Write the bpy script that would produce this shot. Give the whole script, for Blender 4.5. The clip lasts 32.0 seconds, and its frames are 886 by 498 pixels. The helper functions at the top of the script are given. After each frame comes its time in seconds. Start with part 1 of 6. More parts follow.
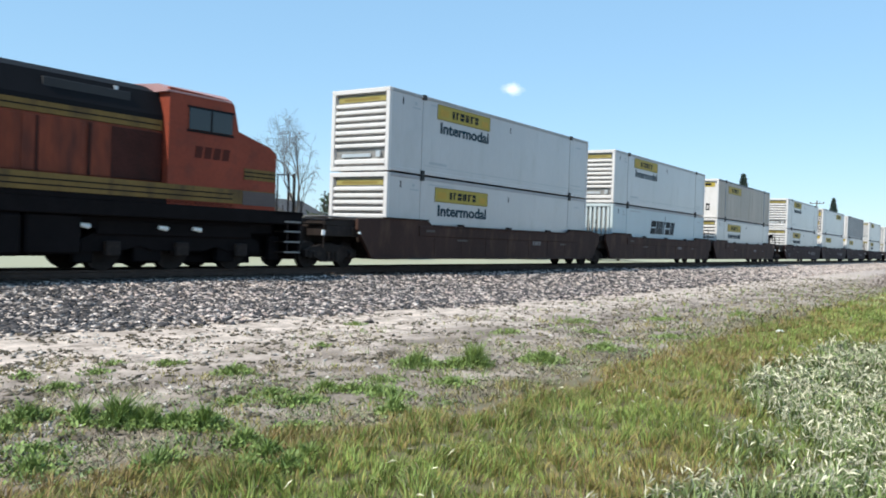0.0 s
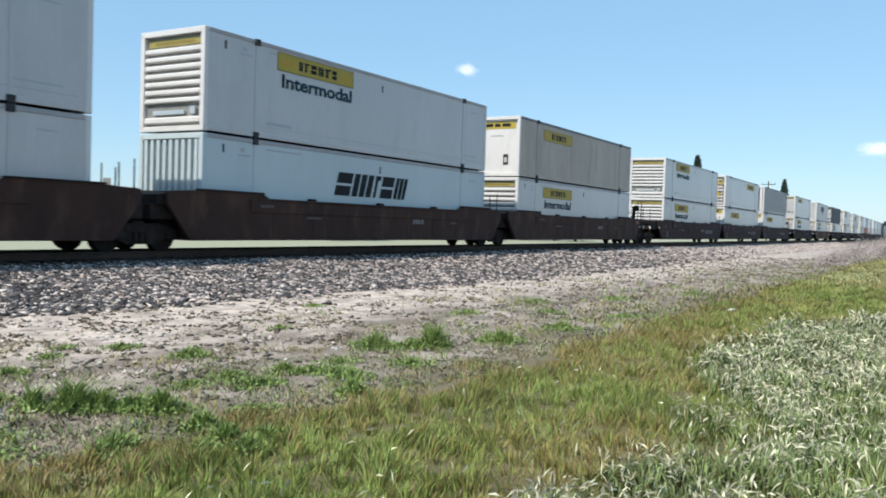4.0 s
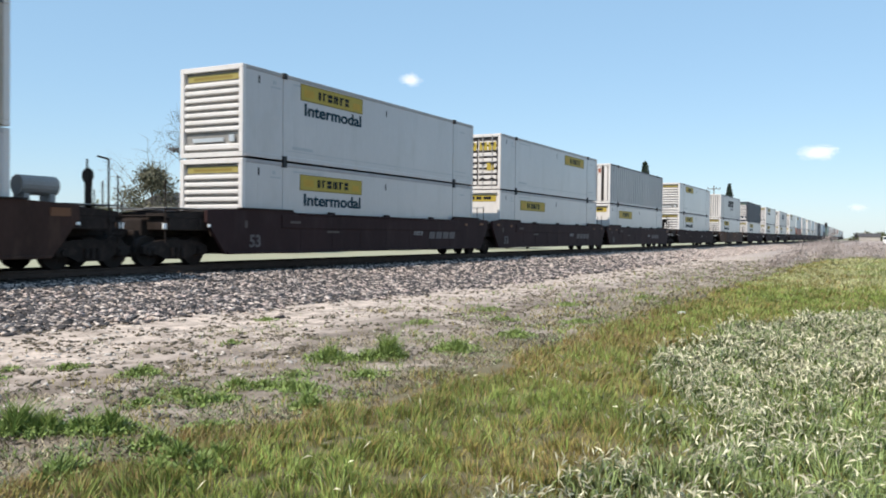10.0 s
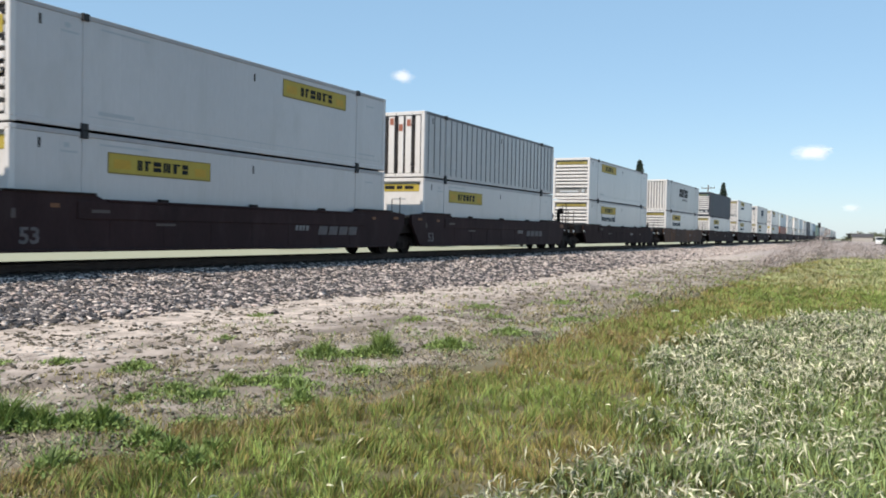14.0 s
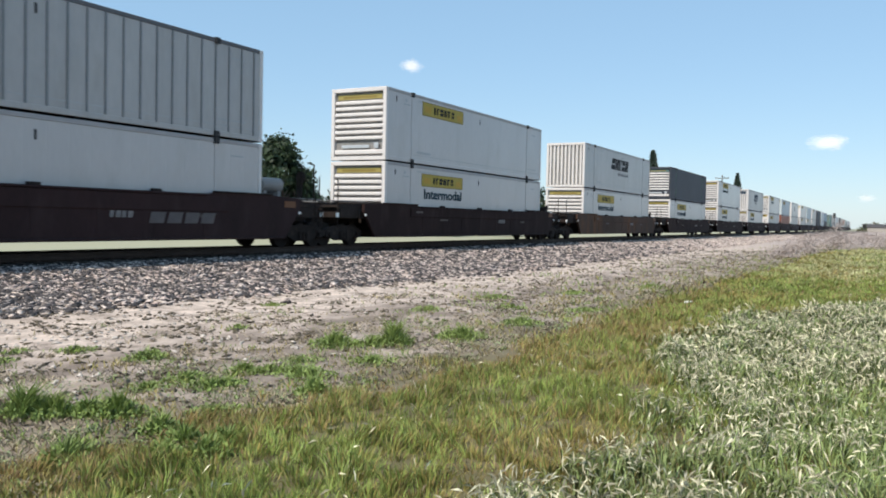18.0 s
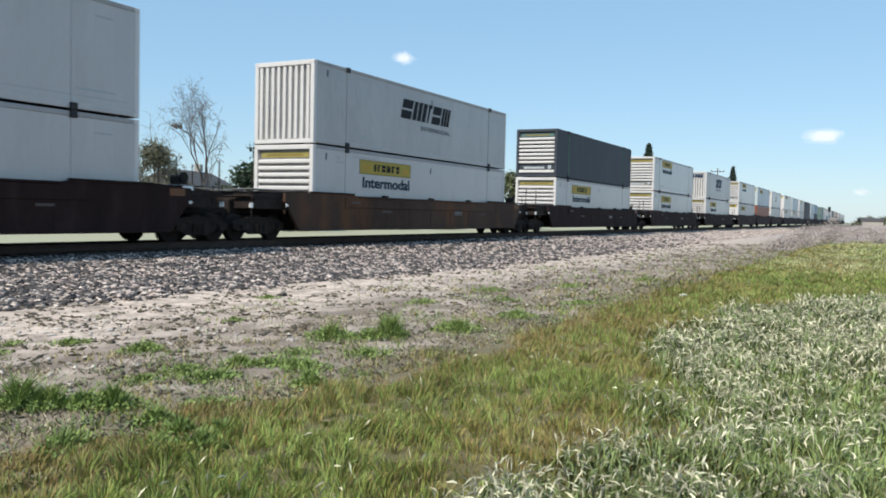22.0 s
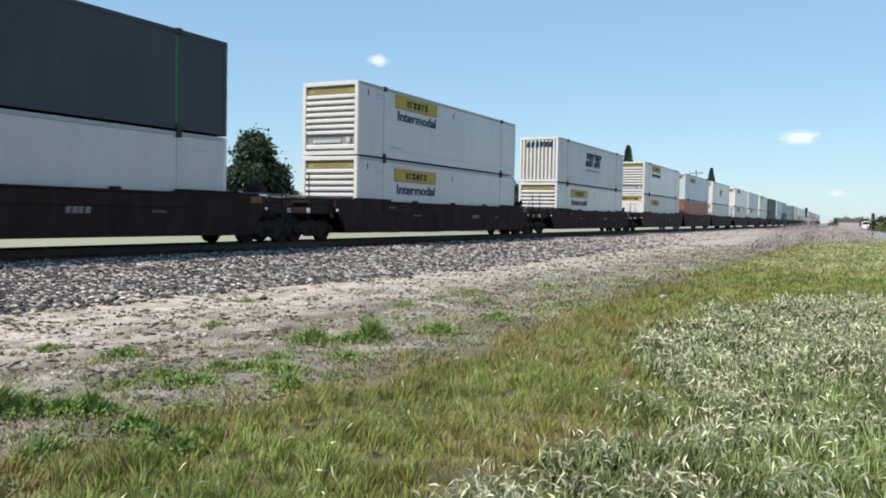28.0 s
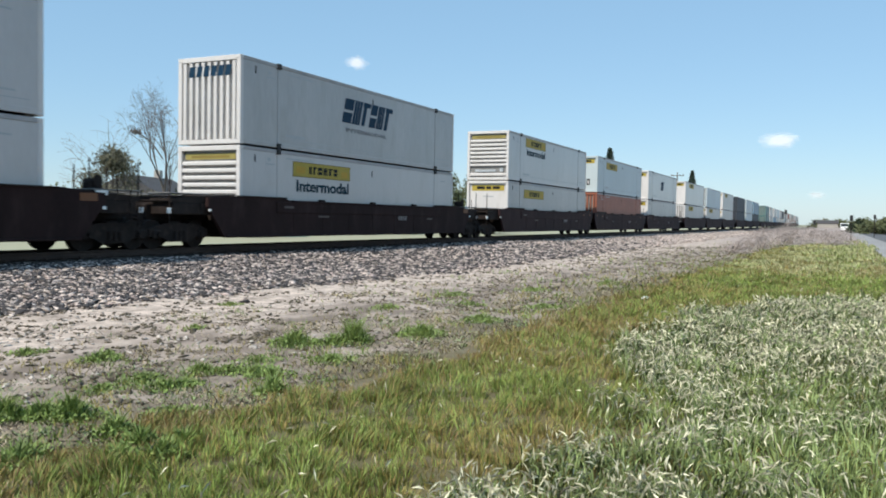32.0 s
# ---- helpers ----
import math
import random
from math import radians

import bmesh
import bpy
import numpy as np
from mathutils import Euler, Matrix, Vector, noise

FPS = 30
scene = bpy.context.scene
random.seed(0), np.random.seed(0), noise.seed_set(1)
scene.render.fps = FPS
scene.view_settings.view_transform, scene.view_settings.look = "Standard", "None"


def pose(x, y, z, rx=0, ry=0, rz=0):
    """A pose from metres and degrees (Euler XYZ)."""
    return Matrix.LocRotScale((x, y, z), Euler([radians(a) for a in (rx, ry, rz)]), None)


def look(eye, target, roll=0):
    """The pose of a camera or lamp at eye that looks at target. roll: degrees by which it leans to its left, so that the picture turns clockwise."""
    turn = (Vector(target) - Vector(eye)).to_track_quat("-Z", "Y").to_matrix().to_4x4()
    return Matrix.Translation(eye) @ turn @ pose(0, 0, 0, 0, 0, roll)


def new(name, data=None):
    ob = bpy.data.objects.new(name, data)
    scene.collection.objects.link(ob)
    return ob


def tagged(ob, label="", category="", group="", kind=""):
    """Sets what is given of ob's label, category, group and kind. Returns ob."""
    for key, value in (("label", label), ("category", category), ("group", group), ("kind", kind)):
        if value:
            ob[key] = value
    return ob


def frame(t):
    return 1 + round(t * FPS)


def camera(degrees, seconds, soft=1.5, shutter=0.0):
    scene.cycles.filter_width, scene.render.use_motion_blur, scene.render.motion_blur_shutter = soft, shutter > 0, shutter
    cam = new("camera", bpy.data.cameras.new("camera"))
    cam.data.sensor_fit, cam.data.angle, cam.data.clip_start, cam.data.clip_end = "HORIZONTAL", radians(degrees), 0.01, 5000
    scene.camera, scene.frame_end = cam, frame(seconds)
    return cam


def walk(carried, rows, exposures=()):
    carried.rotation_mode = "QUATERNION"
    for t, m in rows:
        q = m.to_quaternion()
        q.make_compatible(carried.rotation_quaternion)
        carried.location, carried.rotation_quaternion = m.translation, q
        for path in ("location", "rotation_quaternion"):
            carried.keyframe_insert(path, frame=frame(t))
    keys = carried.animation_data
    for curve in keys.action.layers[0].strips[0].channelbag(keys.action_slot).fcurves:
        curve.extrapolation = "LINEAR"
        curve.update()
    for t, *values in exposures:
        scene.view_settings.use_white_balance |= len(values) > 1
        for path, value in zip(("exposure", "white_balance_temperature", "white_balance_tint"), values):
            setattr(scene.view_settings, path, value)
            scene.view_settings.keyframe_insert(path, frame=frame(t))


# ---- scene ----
# Plan: x runs along the railway, y across it, z = 0 is 55 mm above the rails.
# The camera stands beside the line at the origin; the train rolls towards -x.
EYE = (0.0, 0.0, 0.961)
TRACK_Y = 18.83      # centre of the track abreast of the camera
GROUND = -0.70       # level of the dirt and the meadow
RAILTOP = -0.055     # top of the rails under the laden wagons


def view(yaw, pitch, roll):
    """A look from the eye: yaw to the right of +y, pitch up, roll as in look()."""
    a, b = radians(yaw), radians(pitch)
    way = Vector((math.sin(a) * math.cos(b), math.cos(a) * math.cos(b), math.sin(b)))
    return look(EYE, Vector(EYE) + way * 10, roll)


cam = camera(55.95, 32.0, soft=1.85, shutter=0.3)
walk(cam, [
    (0, view(55.72, -0.63, 1.99)),
    (0.5, view(55.78, -0.71, 2.02)),
    (1, view(55.73, -0.76, 1.97)),
    (1.5, view(55.62, -0.72, 2.07)),
    (2, view(55.62, -0.84, 2.25)),
    (2.5, view(55.67, -0.87, 2.20)),
    (3, view(56.07, -1.25, 2.09)),
    (3.5, view(57.45, -1.72, 1.95)),
    (5.5, view(60.12, -1.48, 1.68)),
    (6, view(60.37, -1.37, 1.50)),
    (6.5, view(60.38, -1.29, 1.41)),
    (7, view(60.44, -1.22, 1.30)),
    (7.5, view(60.60, -1.20, 1.16)),
    (8, view(60.97, -1.21, 0.93)),
    (8.5, view(61.17, -1.36, 0.73)),
    (9, view(61.36, -1.28, 0.68)),
    (9.5, view(61.64, -1.17, 0.67)),
    (10, view(61.82, -1.09, 0.68)),
    (10.5, view(62.02, -1.06, 0.77)),
    (11, view(62.19, -1.09, 0.92)),
    (11.5, view(62.37, -1.10, 1.01)),
    (12, view(62.51, -1.16, 1.04)),
    (12.5, view(62.63, -1.18, 1.03)),
    (13, view(62.70, -1.25, 1.01)),
    (13.5, view(62.74, -1.29, 1.06)),
    (14, view(62.22, -1.29, 1.14)),
    (14.5, view(61.80, -1.36, 1.19)),
    (16.5, view(61.77, -1.79, 1.25)),
    (17, view(61.60, -1.89, 1.25)),
    (17.5, view(61.50, -1.91, 1.21)),
    (18, view(61.39, -1.99, 1.21)),
    (18.5, view(61.32, -2.01, 1.26)),
    (19, view(61.32, -2.05, 1.29)),
    (19.5, view(61.35, -2.15, 1.30)),
    (20, view(61.34, -2.19, 1.33)),
    (20.5, view(61.45, -2.31, 1.40)),
    (21, view(61.47, -2.38, 1.47)),
    (21.5, view(61.54, -2.42, 1.43)),
    (22, view(61.70, -2.48, 1.33)),
    (22.5, view(61.81, -2.46, 1.36)),
    (23, view(61.96, -2.51, 1.46)),
    (23.5, view(62.11, -2.55, 1.53)),
    (24, view(62.23, -2.52, 1.57)),
    (24.5, view(62.34, -2.49, 1.61)),
    (25, view(62.40, -2.45, 1.54)),
    (25.5, view(62.53, -2.46, 1.33)),
    (27.5, view(62.90, -2.31, 1.14)),
    (28, view(63.00, -2.28, 1.05)),
    (28.5, view(63.15, -2.20, 1.07)),
    (29, view(63.29, -2.15, 1.16)),
    (29.5, view(63.42, -2.04, 1.29)),
    (30, view(63.59, -2.02, 1.28)),
    (30.5, view(63.80, -2.03, 1.16)),
    (31, view(63.95, -2.05, 1.14)),
    (31.5, view(64.06, -2.04, 1.14)),
    (32, view(64.18, -2.09, 0.97)),
], exposures=((0, 0.16, 6250, 7), (3.5, 0.05, 6250, 7), (6, 0.04, 6450, 9), (10, 0.06, 6600, 11), (14, 0.0, 6600, 11), (19, 0.0, 6600, 11), (23, -0.05, 6420, 8), (28, -0.06, 6420, 8), (32, -0.08, 6420, 8)))

# ---- light ----
SUN_ELEVATION, SUN_FROM = 50.0, Vector((-1.0, 0.2, 0.0))
world = bpy.data.worlds.new("sky")
scene.world = world
world.use_nodes = True
sky = world.node_tree.nodes.new("ShaderNodeTexSky")
sky.sky_type, sky.sun_disc = "NISHITA", False
sky.sun_elevation, sky.sun_rotation = radians(SUN_ELEVATION), math.atan2(SUN_FROM.x, SUN_FROM.y)
sky.air_density, sky.dust_density, sky.ozone_density = 1.0, 0.25, 1.6
haze = world.node_tree.nodes.new("ShaderNodeMix")
haze.data_type = "RGBA"
haze.inputs[0].default_value, haze.inputs[7].default_value = 0.58, (2.3, 4.1, 5.9, 1)
background = world.node_tree.nodes["Background"]
background.inputs["Strength"].default_value = 0.15
world.node_tree.links.new(sky.outputs["Color"], haze.inputs[6])
world.node_tree.links.new(haze.outputs[2], background.inputs["Color"])
sun = new("sun", bpy.data.lights.new("sun", "SUN"))
sun.data.energy, sun.data.angle, sun.data.color = 5.0, radians(0.55), (1.0, 0.92, 0.81)
e = radians(SUN_ELEVATION)
to_sun = SUN_FROM.normalized() * math.cos(e) + Vector((0, 0, math.sin(e)))
sun.matrix_world = look(to_sun * 60, (0, 0, 0))

# ---- materials ----


def surface(name, rgb, rough=0.6, metal=0.0, vary=0.12, coarse=0.8, fine=25.0, bump=0.15, stain=None, stained=0.3,
            stretch=(1, 1, 1), stain_at=(0.52, 0.72), island=0.0, each=0.0, spec=0.5):
    """A painted or natural surface: base colour varied at two scales, optional stains, fine relief."""
    m = bpy.data.materials.new(name)
    m.use_nodes = True
    nodes, links = m.node_tree.nodes, m.node_tree.links
    shader = nodes["Principled BSDF"]
    shader.inputs["Roughness"].default_value, shader.inputs["Metallic"].default_value = rough, metal
    shader.inputs["Specular IOR Level"].default_value = spec
    where = nodes.new("ShaderNodeTexCoord")
    scale = nodes.new("ShaderNodeMapping")
    scale.inputs["Scale"].default_value = stretch
    links.new(where.outputs["Object"], scale.inputs["Vector"])

    def speckle(size, detail):
        n = nodes.new("ShaderNodeTexNoise")
        n.inputs["Scale"].default_value, n.inputs["Detail"].default_value = size, detail
        links.new(scale.outputs["Vector"], n.inputs["Vector"])
        return n

    def mixed(a, b, factor, mode="MIX"):
        n = nodes.new("ShaderNodeMix")
        n.data_type, n.blend_type = "RGBA", mode
        for socket, value in ((n.inputs[0], factor), (n.inputs[6], a), (n.inputs[7], b)):
            if isinstance(value, (tuple, float)):
                socket.default_value = value
            else:
                links.new(value, socket)
        return n.outputs[2]

    def levels(source, low, high, start=0.0, end=1.0):
        n = nodes.new("ShaderNodeMapRange")
        for k, v in enumerate((low, high, start, end)):
            n.inputs[k + 1].default_value = v
        links.new(source, n.inputs[0])
        return n.outputs[0]

    big, small = speckle(coarse, 4), speckle(fine, 6)
    dark = tuple(c * (1 - 2 * vary) for c in rgb) + (1.0,)
    light = tuple(min(1, c * (1 + vary)) for c in rgb) + (1.0,)
    colour = mixed(dark, light, levels(big.outputs["Fac"], 0.3, 0.7))
    colour = mixed(colour, mixed(dark, light, levels(small.outputs["Fac"], 0.3, 0.7)), 0.4)
    if stain:
        spots = speckle(coarse * 2.7, 8)
        colour = mixed(colour, tuple(stain) + (1.0,), levels(spots.outputs["Fac"], *stain_at, 0.0, stained))
    for amount, node, out in ((island, "ShaderNodeNewGeometry", "Random Per Island"), (each, "ShaderNodeObjectInfo", "Random")):
        if amount:
            chance = nodes.new(node).outputs[out]
            gray = nodes.new("ShaderNodeCombineColor")
            value = levels(chance, 0, 1, 1 - amount, 1 + amount)
            for k in range(3):
                links.new(value, gray.inputs[k])
            colour = mixed(colour, gray.outputs[0], 1.0, "MULTIPLY")
    links.new(colour, shader.inputs["Base Color"])
    if bump:
        relief = nodes.new("ShaderNodeBump")
        relief.inputs["Strength"].default_value, relief.inputs["Distance"].default_value = bump, 0.02
        links.new(small.outputs["Fac"], relief.inputs["Height"])
        links.new(relief.outputs["Normal"], shader.inputs["Normal"])
    return m


# White paint in two tones: shade put into the sides, sunlight into the ends.
WHITE = surface("white_paint_shaded_tone", (0.47, 0.44, 0.432), 0.28, spec=0.9, vary=0.05, coarse=0.5, fine=9, bump=0.04, stain=(0.36, 0.335, 0.31), stained=0.4, stretch=(1, 1, 0.35))
SUNLITWHITE = surface("white_paint_sunlit_tone", (0.64, 0.61, 0.59), 0.5, vary=0.05, coarse=0.7, fine=9, bump=0.05, stain=(0.45, 0.42, 0.38), stained=0.35, stretch=(1, 1, 0.35))
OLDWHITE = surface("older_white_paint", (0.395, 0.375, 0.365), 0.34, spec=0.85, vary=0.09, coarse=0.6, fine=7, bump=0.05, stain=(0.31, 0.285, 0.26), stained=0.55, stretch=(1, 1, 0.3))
CREAM = surface("weathered_cream_paint", (0.4, 0.335, 0.27), 0.5, spec=0.6, vary=0.12, coarse=0.6, fine=6, bump=0.05, stain=(0.26, 0.21, 0.15), stained=0.6, stretch=(1, 1, 0.2))
PALEBLUE = surface("pale_bluish_paint", (0.48, 0.54, 0.555), 0.45, vary=0.05, coarse=0.5, bump=0.05, stain=(0.45, 0.48, 0.48), stained=0.25, stretch=(1, 1, 0.35))
GREY = surface("dark_grey_paint", (0.05, 0.058, 0.072), 0.6, spec=0.25, vary=0.1, coarse=0.6, bump=0.05, stain=(0.09, 0.09, 0.095), stained=0.3, stretch=(1, 1, 0.3))
ORANGEBOX = surface("faded_orange_paint", (0.33, 0.11, 0.065), 0.55, vary=0.12, coarse=0.6, bump=0.05, stain=(0.2, 0.07, 0.04), stained=0.4)
BLUEBOX = surface("dull_blue_paint", (0.2, 0.3, 0.38), 0.5, vary=0.12, coarse=0.6, bump=0.05, stain=(0.1, 0.12, 0.13), stained=0.3)
GREENBOX = surface("dull_green_paint", (0.1, 0.2, 0.19), 0.5, vary=0.12, coarse=0.6, bump=0.05, stain=(0.06, 0.07, 0.07), stained=0.3)
# Dark rust behind door strips; behind door ribs, shade put into the colour.
DARKGAP = surface("dark_rust_and_gap_shade", (0.05, 0.04, 0.038), 0.8, vary=0.3, coarse=2, bump=0.1)
# Grey of the walls behind ribs: grime, plus shade put into the colour.
GRIMYSHADE = surface("grimy_recess_with_shade", (0.24, 0.235, 0.225), 0.8, vary=0.2, coarse=2, bump=0.1)
TWIG = surface("fine_grey_twigs", (0.16, 0.145, 0.14), 0.9, vary=0.15, bump=0.0)
SILVER = surface("worn_bare_aluminium", (0.6, 0.61, 0.62), 0.4, 0.6, vary=0.1, coarse=1.0, bump=0.05)
BLACK = surface("black_rubber_and_shadow_gap", (0.02, 0.02, 0.022), 0.7, vary=0.2, bump=0.05)
RAILGREY = surface("dusty_grey_rail_paint", (0.36, 0.35, 0.35), 0.55, vary=0.12, coarse=1.2, bump=0.05)
MIDGREY = surface("light_grey_end_paint", (0.3, 0.31, 0.32), 0.55, vary=0.1, coarse=1.5, bump=0.05)
YELLOW = surface("yellow_sign_paint", (0.41, 0.315, 0.06), 0.55, spec=0.2, vary=0.06, coarse=2, bump=0.02, stain=(0.4, 0.28, 0.05), stained=0.35)
INK = surface("black_lettering", (0.012, 0.013, 0.016), 0.6, spec=0.15, vary=0.1, bump=0.0)
TEAL = surface("dark_teal_lettering", (0.004, 0.032, 0.05), 0.6, spec=0.15, vary=0.1, bump=0.0)
NAVY = surface("dark_blue_lettering", (0.008, 0.035, 0.07), 0.6, spec=0.15, vary=0.1, bump=0.0)
FAINT = surface("faint_grey_stencil", (0.4, 0.41, 0.42), 0.6, vary=0.1, bump=0.0)
STENCIL = surface("dusty_white_stencil", (0.075, 0.055, 0.05), 0.6, vary=0.15, bump=0.0)
OCHRE = surface("dull_ochre_sign", (0.3, 0.25, 0.07), 0.6, vary=0.1, coarse=2, bump=0.02)
DRYTWIG = surface("grey_dry_twigs", (0.42, 0.36, 0.33), 0.85, vary=0.15, bump=0.0, island=0.2)
GREENLINE = surface("green_line_paint", (0.03, 0.3, 0.06), 0.5, vary=0.1, bump=0.0)
BROWNCAR = surface("brown_wagon_paint", (0.052, 0.027, 0.021), 0.75, spec=0.2, vary=0.2, coarse=0.9, fine=14, bump=0.15, stain=(0.13, 0.075, 0.05), stained=0.4, stretch=(1, 1, 0.4))
DARKCAR = surface("dark_maroon_wagon_paint", (0.032, 0.0155, 0.016), 0.75, spec=0.2, vary=0.2, coarse=0.9, fine=14, bump=0.15, stain=(0.05, 0.032, 0.03), stained=0.4, stretch=(1, 1, 0.4))
BLACKCAR = surface("blackish_maroon_wagon_paint", (0.027, 0.0145, 0.0138), 0.8, spec=0.15, vary=0.2, coarse=0.9, fine=14, bump=0.15, stain=(0.055, 0.036, 0.033), stained=0.4, stretch=(1, 1, 0.4))
RUSTCAR = surface("rusty_orange_wagon_paint", (0.072, 0.042, 0.03), 0.75, spec=0.2, vary=0.25, coarse=0.28, fine=12, bump=0.2, stain=(0.17, 0.07, 0.025), stained=0.7, stretch=(1, 1, 0.4))
IRON = surface("grimy_black_iron", (0.026, 0.019, 0.0165), 0.8, 0.0, spec=0.2, vary=0.25, coarse=2, fine=30, bump=0.25, stain=(0.07, 0.05, 0.04), stained=0.4)
GRATE = surface("galvanised_walkway", (0.2, 0.195, 0.19), 0.6, 0.2, vary=0.15, bump=0.2)
AMBER = surface("faded_orange_label", (0.16, 0.06, 0.02), 0.6, vary=0.1, bump=0.0)
CABORANGE = surface("orange_cab_paint", (0.25, 0.052, 0.028), 0.6, spec=0.2, vary=0.12, coarse=0.9, fine=10, bump=0.06, stain=(0.12, 0.04, 0.03), stained=0.4)
LOCORANGE = surface("grimy_orange_loco_paint", (0.2, 0.046, 0.022), 0.6, spec=0.2, vary=0.2, coarse=0.7, fine=10, bump=0.08, stain=(0.05, 0.02, 0.016), stained=0.8, stretch=(1, 1, 0.25), stain_at=(0.48, 0.68))
# Dark red of door seams and of the shade painted behind the cab.
LOCODARKRED = surface("sooty_dark_red_and_shade_paint", (0.055, 0.017, 0.013), 0.7, spec=0.15, vary=0.3, coarse=0.9, bump=0.08, stain=(0.02, 0.012, 0.01), stained=0.7)
DULLPLATE = surface("dull_grey_plate", (0.1, 0.075, 0.07), 0.7, vary=0.2, bump=0.05)
LOCOIRON = surface("oily_black_underframe", (0.0095, 0.0075, 0.008), 0.8, spec=0.1, vary=0.25, coarse=2, bump=0.2)
CABFIGURE = surface("dull_maroon_figures", (0.085, 0.024, 0.018), 0.7, spec=0.1, vary=0.15, bump=0.0)
LOCODARK = surface("black_green_loco_paint", (0.01, 0.01, 0.012), 0.7, spec=0.1, vary=0.15, coarse=1, bump=0.08)
LOCOYELLOW = surface("dirty_yellow_stripe", (0.2, 0.125, 0.038), 0.65, spec=0.2, vary=0.2, coarse=0.8, bump=0.05, stain=(0.07, 0.045, 0.025), stained=0.8, stretch=(1, 1, 0.3))
LOCOROOF = surface("pale_pink_roof_paint", (0.42, 0.24, 0.23), 0.55, vary=0.1, bump=0.05)
GLASS = surface("dark_cab_glass", (0.02, 0.025, 0.028), 0.15, vary=0.05, bump=0.0)
RAIL = surface("rusty_rail", (0.07, 0.045, 0.035), 0.7, 0.3, vary=0.2, coarse=3, bump=0.15)
TIE = surface("creosoted_tie_wood", (0.06, 0.05, 0.042), 0.85, vary=0.25, coarse=3, fine=40, bump=0.4, stretch=(1, 0.15, 1), each=0.3)
TANSTONE = surface("pinkish_tan_ballast", (0.46, 0.37, 0.335), 0.85, vary=0.12, coarse=5, fine=40, bump=0.3, island=0.45)
# Dark stones, partly standing in for the shade between paler ones.
DARKSTONE = surface("dark_ballast_and_gap_shade", (0.06, 0.054, 0.055), 0.85, vary=0.12, coarse=5, fine=40, bump=0.3, island=0.5)
CLOD = surface("dark_earth_clod", (0.12, 0.1, 0.07), 0.95, vary=0.12, coarse=5, bump=0.3, island=0.5)
DEADGRASS = surface("dead_grass_litter", (0.32, 0.27, 0.18), 0.8, vary=0.15, coarse=0.8, bump=0.0, island=0.6)
STONE = surface("crushed_ballast", (0.47, 0.4, 0.355), 0.85, vary=0.12, coarse=5, fine=40, bump=0.3, island=0.75)
PEBBLE = surface("pale_pebble", (0.5, 0.45, 0.4), 0.85, vary=0.12, coarse=5, fine=40, bump=0.3, island=0.4)
BARK = surface("grey_brown_bark", (0.12, 0.105, 0.095), 0.9, vary=0.2, coarse=2, fine=18, bump=0.5, stretch=(1, 1, 0.3))
DARKLEAF = surface("dark_evergreen_leaf", (0.026, 0.05, 0.02), 0.6, vary=0.2, bump=0.0, island=0.45)
MIDLEAF = surface("olive_bush_leaf", (0.115, 0.13, 0.055), 0.65, vary=0.2, bump=0.0, island=0.45)
GREYLEAF = surface("grey_olive_budding_twigs", (0.135, 0.13, 0.085), 0.75, vary=0.2, bump=0.0, island=0.5)
CONIFER = surface("blue_green_needles", (0.03, 0.05, 0.035), 0.7, vary=0.2, bump=0.0, island=0.4)
GREENBLADE = surface("fresh_green_grass", (0.225, 0.295, 0.072), 0.6, spec=0.3, vary=0.25, coarse=0.9, bump=0.0, island=0.6)
OLIVEBLADE = surface("olive_brown_grass", (0.29, 0.25, 0.072), 0.65, vary=0.2, coarse=0.6, bump=0.0, island=0.5, stain=(0.25, 0.165, 0.075), stained=0.5)
STRAW = surface("pale_seed_heads", (0.55, 0.52, 0.37), 0.7, spec=0.2, vary=0.2, coarse=0.8, bump=0.0, island=0.65)
RUSTBLADE = surface("reddish_brown_grass", (0.31, 0.205, 0.09), 0.65, vary=0.2, coarse=0.7, bump=0.0, island=0.5)
PALEBLADE = surface("pale_yellow_green_grass", (0.45, 0.45, 0.23), 0.65, vary=0.2, coarse=0.5, bump=0.0, island=0.4)
TALLBLADE = surface("bluish_green_wild_grass", (0.195, 0.25, 0.09), 0.55, spec=0.35, vary=0.25, coarse=0.9, bump=0.0, island=0.6)
MATLEAF = surface("grey_green_mat_leaf", (0.2, 0.26, 0.11), 0.5, vary=0.2, coarse=1.5, bump=0.0, island=0.6)
WEED = surface("bright_green_weed", (0.2, 0.275, 0.07), 0.6, vary=0.15, coarse=2, bump=0.0, island=0.4)
ROADMAT = surface("pale_worn_asphalt", (0.3, 0.29, 0.28), 0.9, vary=0.12, coarse=0.3, fine=12, bump=0.2)
ASPHALT = surface("worn_asphalt", (0.11, 0.11, 0.115), 0.9, vary=0.15, coarse=0.3, fine=12, bump=0.2)
ROOFING = surface("grey_shingle_roof", (0.07, 0.066, 0.068), 0.8, vary=0.2, coarse=1.5, bump=0.3)
SIDING = surface("beige_house_siding", (0.4, 0.37, 0.33), 0.8, vary=0.1, bump=0.1)
POLEWOOD = surface("weathered_pole_wood", (0.12, 0.09, 0.07), 0.9, vary=0.2, bump=0.3)


